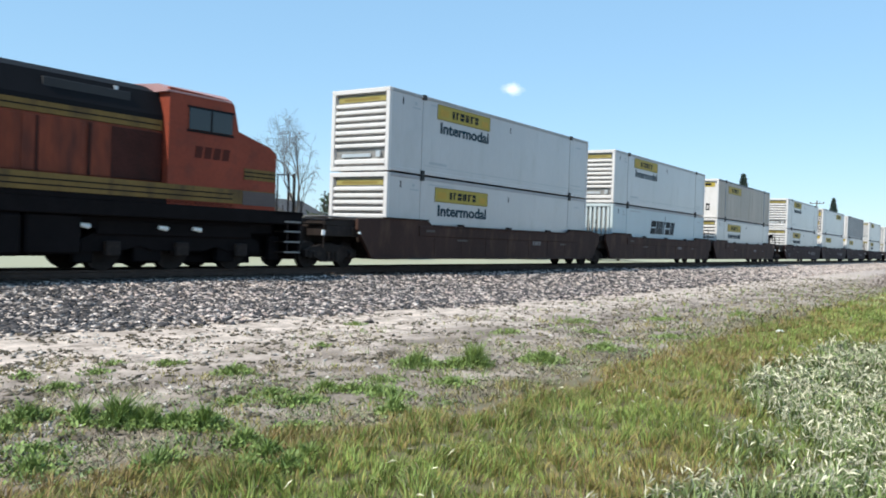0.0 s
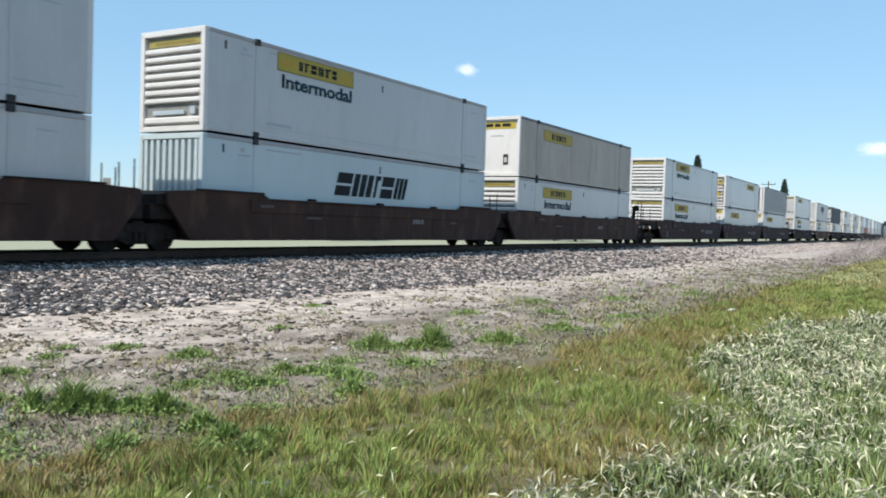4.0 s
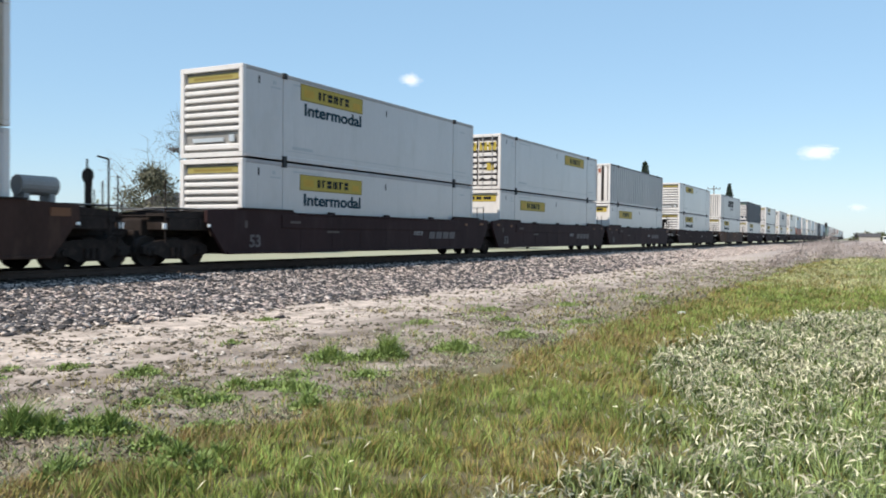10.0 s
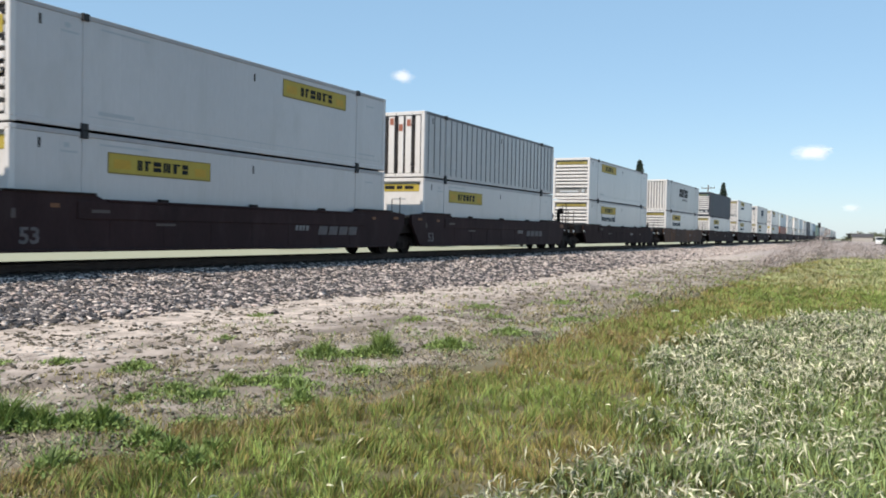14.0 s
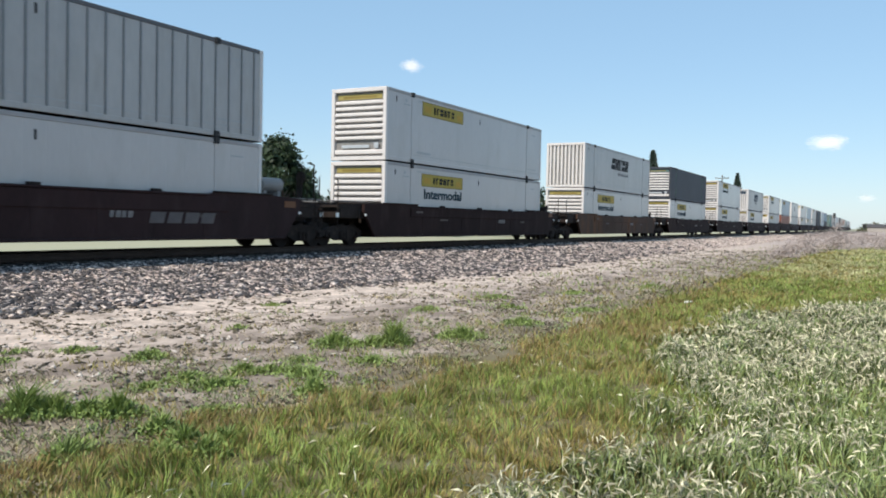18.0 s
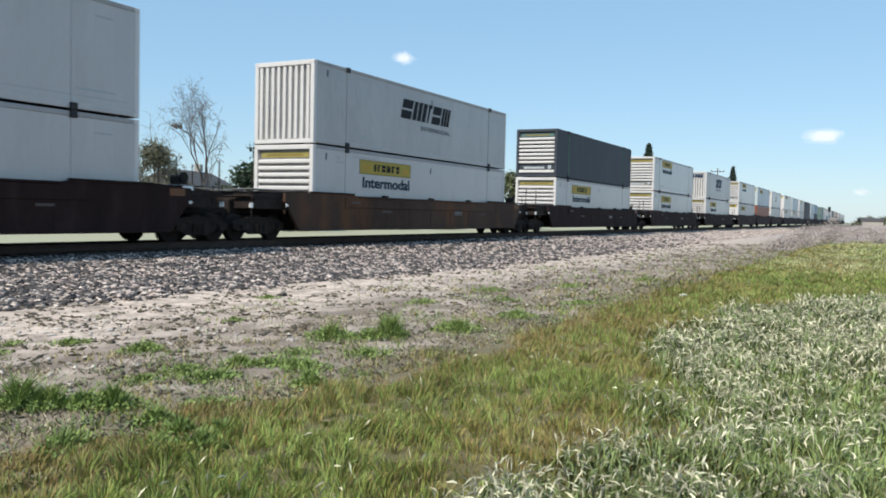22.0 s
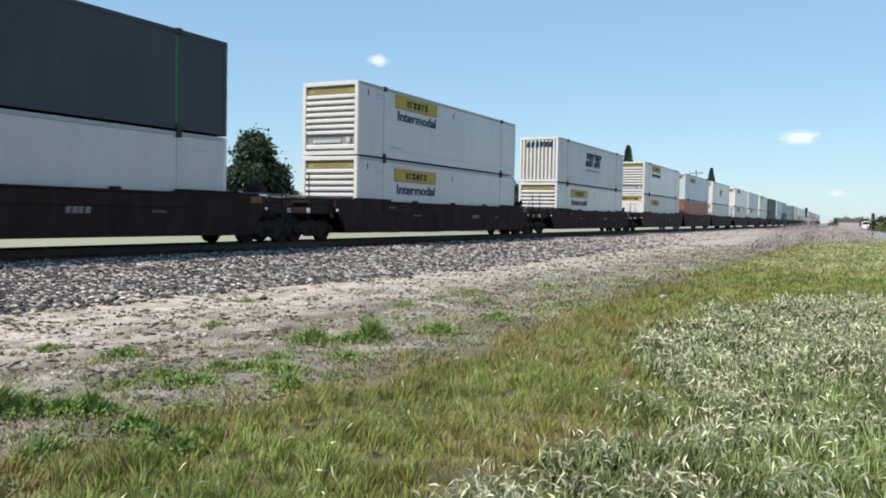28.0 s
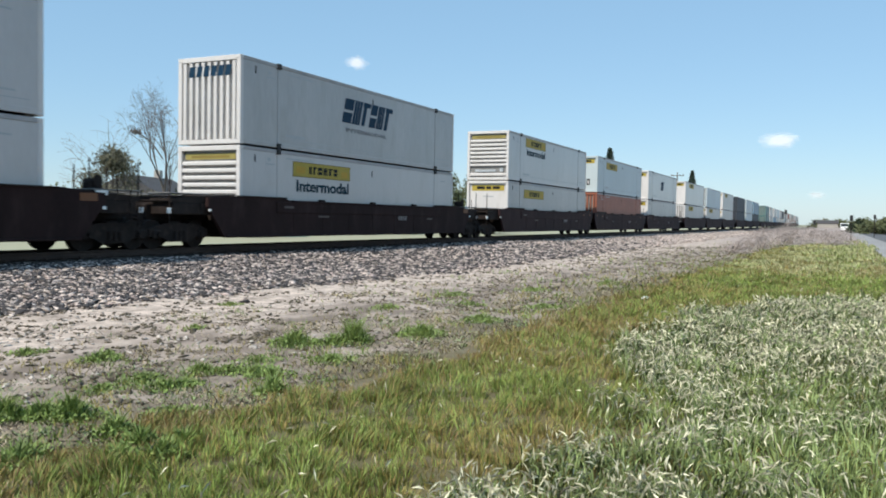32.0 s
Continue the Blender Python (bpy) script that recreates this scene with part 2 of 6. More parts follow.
def ground_material():
    """Soil: pale dusty dirt beside the ballast, duller earth under the grass, green field beyond the line."""
    m = surface("soil", (0.46, 0.38, 0.32), 0.95, vary=0.22, coarse=0.6, fine=7, bump=0.9, stain=(0.19, 0.15, 0.12), stained=1.0, stretch=(0.6, 1, 1), stain_at=(0.36, 0.55))
    nodes, links = m.node_tree.nodes, m.node_tree.links
    shader = nodes["Principled BSDF"]
    dirt = shader.inputs["Base Color"].links[0].from_socket
    where = nodes.new("ShaderNodeTexCoord")
    split = nodes.new("ShaderNodeSeparateXYZ")
    links.new(where.outputs["Object"], split.inputs[0])
    wobble = nodes.new("ShaderNodeTexNoise")
    wobble.inputs["Scale"].default_value, wobble.inputs["Detail"].default_value = 0.5, 6
    links.new(where.outputs["Object"], wobble.inputs["Vector"])
    shifted = nodes.new("ShaderNodeMath")
    shifted.operation = "MULTIPLY_ADD"
    shifted.inputs[1].default_value = 4.0
    links.new(wobble.outputs["Fac"], shifted.inputs[0])
    links.new(split.outputs["Y"], shifted.inputs[2])

    def over(colour, rgb, low, high):
        ramp = nodes.new("ShaderNodeMapRange")
        ramp.inputs[1].default_value, ramp.inputs[2].default_value = low, high
        links.new(shifted.outputs[0], ramp.inputs[0])
        mix = nodes.new("ShaderNodeMix")
        mix.data_type = "RGBA"
        links.new(ramp.outputs[0], mix.inputs[0])
        links.new(colour, mix.inputs[6])
        if isinstance(rgb, tuple):
            mix.inputs[7].default_value = (*rgb, 1)
        else:
            links.new(rgb, mix.inputs[7])
        return mix.outputs[2]

    patch = nodes.new("ShaderNodeTexNoise")
    patch.inputs["Scale"].default_value, patch.inputs["Detail"].default_value, patch.inputs["Roughness"].default_value = 2.6, 10, 0.72
    links.new(where.outputs["Object"], patch.inputs["Vector"])
    # Earth under the grass is dark: shade among blades put into its colour.
    field = nodes.new("ShaderNodeMix")
    field.data_type = "RGBA"
    field.inputs[6].default_value, field.inputs[7].default_value = (0.09, 0.09, 0.035, 1), (0.17, 0.13, 0.07, 1)
    links.new(patch.outputs["Fac"], field.inputs[0])
    dull = nodes.new("ShaderNodeMix")
    dull.data_type = "RGBA"
    dull.inputs[7].default_value = (0.33, 0.275, 0.22, 1)
    links.new(patch.outputs["Fac"], dull.inputs[0])
    links.new(dirt, dull.inputs[6])
    colour = over(field.outputs[2], dull.outputs[2], 6.4, 7.6)
    colour = over(colour, dirt, 7.6, 9.4)
    sand = nodes.new("ShaderNodeMix")
    sand.data_type = "RGBA"
    sand.inputs[6].default_value, sand.inputs[7].default_value = (0.2, 0.16, 0.13, 1), (0.64, 0.53, 0.45, 1)
    worn = nodes.new("ShaderNodeMapRange")
    worn.inputs[1].default_value, worn.inputs[2].default_value = 0.34, 0.6
    links.new(patch.outputs["Fac"], worn.inputs[0])
    links.new(worn.outputs[0], sand.inputs[0])
    colour = over(colour, sand.outputs[2], 9.6, 11.6)
    # Dark soil under the ballast: shade between stones put into its colour.
    colour = over(colour, (0.15, 0.12, 0.105), 14.0, 15.2)
    colour = over(colour, (0.25, 0.245, 0.185), 24.0, 25.0)
    far = nodes.new("ShaderNodeMix")
    far.data_type = "RGBA"
    far.inputs[6].default_value, far.inputs[7].default_value = (0.29, 0.3, 0.18, 1), (0.37, 0.35, 0.26, 1)
    links.new(patch.outputs["Fac"], far.inputs[0])
    colour = over(colour, far.outputs[2], 30.0, 34.0)
    away = nodes.new("ShaderNodeMapRange")
    away.inputs[1].default_value, away.inputs[2].default_value = 60.0, 105.0
    links.new(split.outputs["X"], away.inputs[0])
    side = nodes.new("ShaderNodeMapRange")
    side.inputs[1].default_value, side.inputs[2].default_value = 14.0, 11.0
    links.new(split.outputs["Y"], side.inputs[0])
    both = nodes.new("ShaderNodeMath")
    both.operation = "MULTIPLY"
    links.new(away.outputs[0], both.inputs[0])
    links.new(side.outputs[0], both.inputs[1])
    gravel = nodes.new("ShaderNodeMix")
    gravel.data_type = "RGBA"
    gravel.inputs[7].default_value = (0.36, 0.3, 0.27, 1)
    links.new(both.outputs[0], gravel.inputs[0])
    links.new(colour, gravel.inputs[6])
    links.new(gravel.outputs[2], shader.inputs["Base Color"])
    return m


SOIL = ground_material()

# ---- mesh helpers ----


class Geo:
    """Collects vertices and faces of one mesh."""

    def __init__(self):
        self.v, self.f = [], []

    def add(self, verts, faces):
        n = len(self.v)
        self.v += [tuple(p) for p in verts]
        self.f += [tuple(n + i for i in f) for f in faces]
        return self

    def box(self, x0, x1, y0, y1, z0, z1, c=0.0):
        """A box, its edges cut by c."""
        if not c:
            return self.add([(x, y, z) for x in (x0, x1) for y in (y0, y1) for z in (z0, z1)],
                            [(0, 1, 3, 2), (4, 6, 7, 5), (0, 4, 5, 1), (2, 3, 7, 6), (0, 2, 6, 4), (1, 5, 7, 3)])
        verts, index = [], {}
        lo, hi = (x0, y0, z0), (x1, y1, z1)
        for k in range(8):
            bits = (k >> 2 & 1, k >> 1 & 1, k & 1)
            for a in range(3):
                p = [hi[i] if bits[i] else lo[i] for i in range(3)]
                for i in range(3):
                    if i != a:
                        p[i] += -c if bits[i] else c
                index[bits, a] = len(verts)
                verts.append(p)
        faces = []
        for a in range(3):
            i, j = (a + 1) % 3, (a + 2) % 3
            for side in (0, 1):
                ring = []
                for p, q in ((0, 0), (1, 0), (1, 1), (0, 1)):
                    bits = [0, 0, 0]
                    bits[a], bits[i], bits[j] = side, p, q
                    ring.append(index[tuple(bits), a])
                faces.append(ring if side else ring[::-1])
            for p in (0, 1):
                for q in (0, 1):
                    b0, b1 = [0, 0, 0], [0, 0, 0]
                    b0[a], b1[a] = 0, 1
                    b0[i] = b1[i] = p
                    b0[j] = b1[j] = q
                    faces.append([index[tuple(b0), i], index[tuple(b1), i], index[tuple(b1), j], index[tuple(b0), j]])
        for k in range(8):
            bits = (k >> 2 & 1, k >> 1 & 1, k & 1)
            faces.append([index[bits, 0], index[bits, 1], index[bits, 2]])
        return self.add(verts, faces)

    def prism(self, outline, y0, y1):
        """An outline in x, z (in order) drawn out from y0 to y1."""
        n = len(outline)
        verts = [(x, y0, z) for x, z in outline] + [(x, y1, z) for x, z in outline]
        return self.add(verts, [tuple(range(n)), tuple(range(2 * n - 1, n - 1, -1))] + [(i, n + i, n + (i + 1) % n, (i + 1) % n) for i in range(n)])

    def across(self, outline, x0, x1):
        """An outline in y, z drawn out from x0 to x1."""
        n = len(outline)
        verts = [(x0, y, z) for y, z in outline] + [(x1, y, z) for y, z in outline]
        return self.add(verts, [tuple(range(n)), tuple(range(2 * n - 1, n - 1, -1))] + [(i, n + i, n + (i + 1) % n, (i + 1) % n) for i in range(n)])

    def tube(self, a, b, r0, r1=None, n=8, caps=True):
        a, b = Vector(a), Vector(b)
        r1 = r0 if r1 is None else r1
        way = (b - a).normalized()
        s = way.cross(Vector((0, 0, 1)) if abs(way.z) < 0.9 else Vector((1, 0, 0))).normalized()
        t = way.cross(s)
        ring = [(math.cos(2 * math.pi * i / n), math.sin(2 * math.pi * i / n)) for i in range(n)]
        verts = [a + (s * c + t * d) * r0 for c, d in ring] + [b + (s * c + t * d) * r1 for c, d in ring]
        faces = [(i, (i + 1) % n, n + (i + 1) % n, n + i) for i in range(n)]
        if caps:
            faces += [tuple(range(n - 1, -1, -1)), tuple(range(n, 2 * n))]
        return self.add(verts, faces)

    def path(self, points, r, n=6):
        for a, b in zip(points, points[1:]):
            self.tube(a, b, r, n=n)
        return self

    def mesh(self, name, material=None, smooth=False):
        me = bpy.data.meshes.new(name)
        me.from_pydata(self.v, [], self.f)
        b = bmesh.new()
        b.from_mesh(me)
        bmesh.ops.recalc_face_normals(b, faces=b.faces)
        b.to_mesh(me)
        b.free()
        if smooth:
            me.polygons.foreach_set("use_smooth", [True] * len(me.polygons))
        if material:
            me.materials.append(material)
        return me


def part(name, geo, material, parent, label="", smooth=False, at=None, kind=""):
    """Links a Geo or a mesh as one object under a thing or a part."""
    data = geo.mesh(name, material, smooth) if isinstance(geo, Geo) else geo
    ob = new(name, data)
    ob.parent = parent
    if at:
        ob.location = at
    return tagged(ob, label, kind=kind)


def thing(name, label, category, group="", kind="", data=None):
    return tagged(new(name, data), label, category, group, kind)


def triangles(name, verts, faces, material):
    """A big mesh of triangles from arrays."""
    me = bpy.data.meshes.new(name)
    verts, faces = np.asarray(verts, np.float32), np.asarray(faces, np.int32)
    me.vertices.add(len(verts))
    me.vertices.foreach_set("co", verts.ravel())
    me.loops.add(faces.size)
    me.loops.foreach_set("vertex_index", faces.ravel())
    me.polygons.add(len(faces))
    me.polygons.foreach_set("loop_start", np.arange(0, faces.size, 3, dtype=np.int32))
    me.polygons.foreach_set("loop_total", np.full(len(faces), 3, np.int32))
    me.update(calc_edges=True)
    me.materials.append(material)
    return me


def text_mesh(words, height, material, width=None, slant=0.0, thick=0.004):
    """Lettering in the built-in font, standing in the x-z plane and facing -y."""
    curve = bpy.data.curves.new("lettering", "FONT")
    curve.body, curve.extrude, curve.shear, curve.offset = words, thick, slant, 0.027
    curve.resolution_u = 3
    ob = bpy.data.objects.new("lettering", curve)
    me = bpy.data.meshes.new_from_object(ob)
    bpy.data.objects.remove(ob)
    xyz = np.empty(len(me.vertices) * 3, np.float32)
    me.vertices.foreach_get("co", xyz)
    xyz = xyz.reshape(-1, 3)
    xyz[:, 0] -= xyz[:, 0].min()
    xyz[:, 1] -= xyz[:, 1].min()
    k = height / xyz[:, 1].max()
    kx = width / xyz[:, 0].max() if width else k
    me.vertices.foreach_set("co", np.stack([xyz[:, 0] * kx, -xyz[:, 2], xyz[:, 1] * k], 1).ravel())
    me.materials.clear()
    me.materials.append(material)
    return me


# ---- the line's course ----


def bend(x):
    """How far the line has swung to +y, and its slope there: straight abreast, a wide curve far off."""
    return 0.03 * (math.hypot(x, 240) - 240), 0.03 * x / math.hypot(x, 240)


def level(x, y):
    """The ground's height: flat, with the ballast bank under the track."""
    d = abs(y - TRACK_Y - bend(x)[0] if x > 0 else y - TRACK_Y)
    rough = 0.05 * noise.noise((x * 0.35, y * 0.35, 0)) + 0.02 * noise.noise((x * 1.7, y * 1.7, 3))
    bank = np.interp(d, (0, 1.9, 2.6, 4.2, 6.2, 8.5), (-0.31, -0.33, -0.42, -0.6, -0.66, GROUND))
    return float(bank + (rough * min(1, max(0, (d - 2.2) / 4)) if d < 400 else 0))

# ---- ground, road, track ----


def build_ground():
    xs = np.unique(np.concatenate([np.linspace(-1500, -60, 12), np.linspace(-60, 0, 13), np.arange(0, 24, 0.2), np.arange(24, 40, 0.4), np.arange(40, 120, 1.5),
                                   np.arange(120, 400, 8), np.linspace(400, 3500, 25)]))
    ys = np.unique(np.concatenate([np.linspace(-2500, -40, 16), np.linspace(-40, -4, 10), np.arange(-4, 4, 0.4), np.arange(4, 12.2, 0.2), np.arange(12.2, 26, 0.4), np.arange(26, 60, 3), np.linspace(60, 2500, 16)]))
    verts = [(x, y + (bend(x)[0] if x > 0 else 0), level(x, y + (bend(x)[0] if x > 0 else 0))) for x in xs for y in ys]
    n = len(ys)
    faces = [(i * n + j, (i + 1) * n + j, (i + 1) * n + j + 1, i * n + j + 1) for i in range(len(xs) - 1) for j in range(n - 1)]
    me = Geo().add(verts, faces).mesh("ground", SOIL, True)
    thing("ground", "dry dusty dirt and earth beside a railway, pale and stony", "ground", kind="structure", data=me)


def strip(name, outline, x0, x1, y, material, step=6.0):
    """A bar of the given y, z outline laid along the line's course."""
    n, g = len(outline), Geo()
    xs = np.unique(np.concatenate([np.linspace(x0, 0, 8), np.arange(0, 200, step), np.linspace(200, x1, 30)]))
    rows = [[(x, y + p + (bend(x)[0] if x > 0 else 0), z) for p, z in outline] for x in xs]
    verts = [p for r in rows for p in r]
    faces = [(i * n + j, i * n + (j + 1) % n, (i + 1) * n + (j + 1) % n, (i + 1) * n + j) for i in range(len(xs) - 1) for j in range(n)]
    return g.add(verts, faces).mesh(name, material)


def build_track():
    track = thing("railway_track", "rusty steel rails on dark wooden ties in crushed grey ballast", "railway track", kind="structure")
    section = [(-0.037, 0), (0.037, 0), (0.037, -0.045), (0.01, -0.06), (0.01, -0.15), (0.075, -0.165), (0.075, -0.18), (-0.075, -0.18), (-0.075, -0.165),
               (-0.01, -0.15), (-0.01, -0.06), (-0.037, -0.045)]
    for side in (-0.7535, 0.7535):
        part("rail", strip("rail", section, -120, 1500, TRACK_Y + side, RAIL), None, track, at=(0, 0, RAILTOP))
    tie = Geo().box(-0.115, 0.115, -1.3, 1.3, -0.18, 0, 0.012).mesh("tie", TIE)
    plate = Geo().box(-0.09, 0.09, -0.17, 0.17, 0, 0.012).box(-0.03, 0.03, 0.09, 0.13, 0.012, 0.05).box(-0.03, 0.03, -0.13, -0.09, 0.012, 0.05).mesh("tie_plate", RAIL)
    rng = random.Random(4)
    for i in range(190):
        x = -10 + i * 0.53
        b, s = bend(max(x, 0))
        ob = part("tie", tie, None, track)
        ob.matrix_basis = pose(x + rng.uniform(-0.02, 0.02), TRACK_Y + b + rng.uniform(-0.03, 0.03), RAILTOP - 0.19, 0, 0, math.degrees(s) + rng.uniform(-0.6, 0.6))
        if i < 110:
            plated = part("tie_plate", plate, None, ob)
            plated.location = (0, -0.7535, 0)


def scatter_stones(name, label, n, x0, x1, y0, y1, size, material, seed, power=1.0, sink=0.3, keep=None, tall=0.5):
    """Angular broken stones strewn between two lines along the track, denser near the camera."""
    rng = np.random.default_rng(seed)
    x = x0 * (x1 / x0) ** rng.random(n)
    y = y0 + (y1 - y0) * rng.random(n) ** power
    if keep:
        ok = np.array([keep(a, b) for a, b in zip(x, y)])
        x, y = x[ok], y[ok]
        n = len(x)
    r = size[0] + (size[1] - size[0]) * rng.random(n) ** 2
    r *= np.clip(x / 24, 1, 1.5)
    z = np.array([level(a, b + bend(a)[0]) for a, b in zip(x, y)])
    base = np.array([(1, 0, 0), (-1, 0, 0), (0, 1, 0), (0, -1, 0), (0, 0, 1), (0, 0, -1)], float)
    tris = np.array([(0, 2, 4), (2, 1, 4), (1, 3, 4), (3, 0, 4), (2, 0, 5), (1, 2, 5), (3, 1, 5), (0, 3, 5)])
    form = base[None] * (0.45 + 0.9 * rng.random((n, 6, 1))) + 0.5 * (rng.random((n, 6, 3)) - 0.5)
    turn = rng.random((n, 2)) * 2 * np.pi
    c, s = np.cos(turn[:, :1]), np.sin(turn[:, :1])
    fx, fy, fz = form[..., 0] * 1.6, form[..., 1] * 0.95, form[..., 2] * tall
    fx, fz = fx * np.cos(turn[:, 1:] * 0.07) - fz * np.sin(turn[:, 1:] * 0.07), fx * np.sin(turn[:, 1:] * 0.07) + fz * np.cos(turn[:, 1:] * 0.07)
    fx, fy = fx * c - fy * s, fx * s + fy * c
    swing = np.array([bend(a)[0] for a in x])
    verts = np.stack([fx * r[:, None] + x[:, None], fy * r[:, None] + (y + swing)[:, None], fz * r[:, None] + (z + r * (0.5 - sink))[:, None]], -1).reshape(-1, 3)
    faces = (tris[None] + 6 * np.arange(n)[:, None, None]).reshape(-1, 3)
    thing(name, label, "stones", kind="stuff", data=triangles(name, verts, faces, material))


def blades(rng, x, y, z, height, width, lean, drift, base=1.0, mid=(0.6, 0.35, 0.8), tip=0.95, foot=(0.0, 0.0), out=(0.0, 0.0)):
    """Three-triangle grass blades; drift: the way they bend with the wind; out: how far each leans out of its tuft.
    mid: height, reach and width at the middle."""
    n = len(x)
    a = rng.random(n) * 2 * np.pi
    wx, wy = np.cos(a) * width / 2, np.sin(a) * width / 2
    b = rng.random(n) * 2 * np.pi
    lx, ly = (np.cos(b) * lean + drift[0] + out[0]) * height, (np.sin(b) * lean + drift[1] + out[1]) * height
    p = np.empty((n, 5, 3))
    h, k, w = mid
    p[:, 0] = np.stack([x - wx * base + lx * foot[1], y - wy * base + ly * foot[1], z + height * foot[0]], 1)
    p[:, 1] = np.stack([x + wx * base + lx * foot[1], y + wy * base + ly * foot[1], z + height * foot[0]], 1)
    p[:, 2] = np.stack([x - wx * w + lx * k, y - wy * w + ly * k, z + height * h], 1)
    p[:, 3] = np.stack([x + wx * w + lx * k, y + wy * w + ly * k, z + height * h], 1)
    p[:, 4] = np.stack([x + lx, y + ly, z + height * tip], 1)
    f = np.array([(0, 1, 3), (0, 3, 2), (2, 3, 4)])
    return p.reshape(-1, 3), (f[None] + 5 * np.arange(n)[:, None, None]).reshape(-1, 3)


def seed_heads(rng, x, y, z, height, length, width):
    """Nodding seed heads: a thin stem, and a slender pointed ear that hangs from its top."""
    n = len(x)
    a, droop = rng.random(n) * 2 * np.pi, np.radians(-85 + 165 * rng.random(n))
    lean = 0.25 * height
    top = np.stack([x + np.cos(a) * lean, y + np.sin(a) * lean, z + height], 1)
    way = np.stack([np.cos(a) * np.cos(droop), np.sin(a) * np.cos(droop), -np.sin(droop)], 1)
    b = rng.random(n) * 2 * np.pi
    side = np.cross(way, np.stack([np.cos(b), np.sin(b), 0.3 * np.ones(n)], 1))
    side /= np.linalg.norm(side, axis=1, keepdims=True) + 1e-6
    width = np.broadcast_to(width, (n,))[:, None]
    length = np.broadcast_to(length, (n,))[:, None]
    p = np.empty((n, 7, 3))
    p[:, 0], p[:, 1] = np.stack([x - 0.0015, y, z], 1), np.stack([x + 0.0015, y, z], 1)
    p[:, 2] = top
    middle = top + way * length * 0.4
    p[:, 3], p[:, 4] = middle - side * width / 2, middle + side * width / 2
    p[:, 5] = top + way * length + np.array((0, 0, -0.25)) * length
    p[:, 6] = middle + np.cross(way, side) * width * 0.35
    f = np.array([(0, 1, 2), (2, 3, 6), (2, 6, 4), (3, 5, 6), (6, 5, 4)])
    return p.reshape(-1, 3), (f[None] + 7 * np.arange(n)[:, None, None]).reshape(-1, 3)


def broad_leaves(rng, x, y, z, size, lift):
    """Small folded oval leaves, four triangles each, at all tilts."""
    n = len(x)
    a, up = rng.random(n) * 2 * np.pi, np.radians(-15 + 80 * rng.random(n)) * lift
    way = np.stack([np.cos(a) * np.cos(up), np.sin(a) * np.cos(up), np.sin(up)], 1)
    side = np.stack([-np.sin(a), np.cos(a), 0.5 * (rng.random(n) - 0.5)], 1)
    root = np.stack([x, y, z], 1)
    s = np.broadcast_to(size, (n,))[:, None] * (0.6 + 0.8 * rng.random((n, 1)))
    p = np.empty((n, 5, 3))
    p[:, 0], p[:, 4] = root, root + way * s
    p[:, 1] = root + way * s * 0.5 - side * s * 0.28
    p[:, 2] = root + way * s * 0.5 + side * s * 0.28
    p[:, 3] = root + way * s * 0.5 + np.array((0, 0, -0.12)) * s
    f = np.array([(0, 3, 1), (0, 2, 3), (1, 3, 4), (3, 2, 4)])
    return p.reshape(-1, 3), (f[None] + 5 * np.arange(n)[:, None, None]).reshape(-1, 3)


def fuzz(x, y, size, seed):
    return np.array([noise.noise((a / size, b / size, seed)) for a, b in zip(x, y)])


def flat(x, y):
    """The level of the open ground away from the bank, for many places."""
    return GROUND + 0.05 * fuzz(x, y, 1 / 0.35, 0.0) + 0.03 * fuzz(x, y, 1 / 1.9, 3.0)


def strewn(seed, n, x0, x1, rule, power=0.9, cell=0.16, pull=0.5):
    """Places over the meadow, thinned by rule(x, y, rough, fine) and gathered into tufts; also each one's way out of its tuft."""
    rng = np.random.default_rng(seed)
    x = x0 * (x1 / x0) ** (rng.random(n) ** power)
    y = -0.06 * x - 1.2 + (6.4 + 0.06 * x) * rng.random(n)
    big, small = fuzz(x, y, 2.2, 1.0), fuzz(x, y, 0.5, 5.0)
    ok = (rng.random(n) < rule(x, y, big, small)) & ((x < 36) | (y > -1.55 + 0.011 * (x - 56) + 0.3 * small))
    x, y, big, small = x[ok], y[ok], big[ok], small[ok]
    size = cell * 2.0 ** np.floor(np.log2(np.clip(x / 8, 1, 8)))
    i, j = (np.floor(v / size + 0.35 * rng.normal(0, 1, len(v))) for v in (x, y))
    stray = [np.sin(i * p + j * q) * 43758.5453 % 1.0 for p, q in ((127.1, 311.7), (269.5, 183.3))]
    cx, cy = (i - 0.2 + 1.4 * stray[0]) * size, (j - 0.2 + 1.4 * stray[1]) * size
    ox, oy = (x - cx) / size, (y - cy) / size
    return rng, x - ox * size * pull, y - oy * size * pull, (ox, oy), big, small


def meadow(name, label, material, n, rule, height, width, lean, drift, seed, x0=2.2, x1=150.0, splay=0.5, **form):
    """Grass over the meadow; rule gives the chance that a blade stands there."""
    rng, x, y, out, big, small = strewn(seed, n, x0, x1, rule)
    grow = np.clip(x / 9, 0.9, 7)
    h = height * (0.55 + 0.75 * rng.random(len(x))) * np.clip(1 + 0.9 * small + 0.3 * big, 0.45, 2) * np.clip(grow, 1, 1.25)
    z = flat(x, y) - 0.01
    v, f = blades(rng, x, y, z, h, width * grow, lean, drift, out=(out[0] * splay, out[1] * splay), **form)
    thing(name, label, "grass", kind="stuff", data=triangles(name, v, f, material))


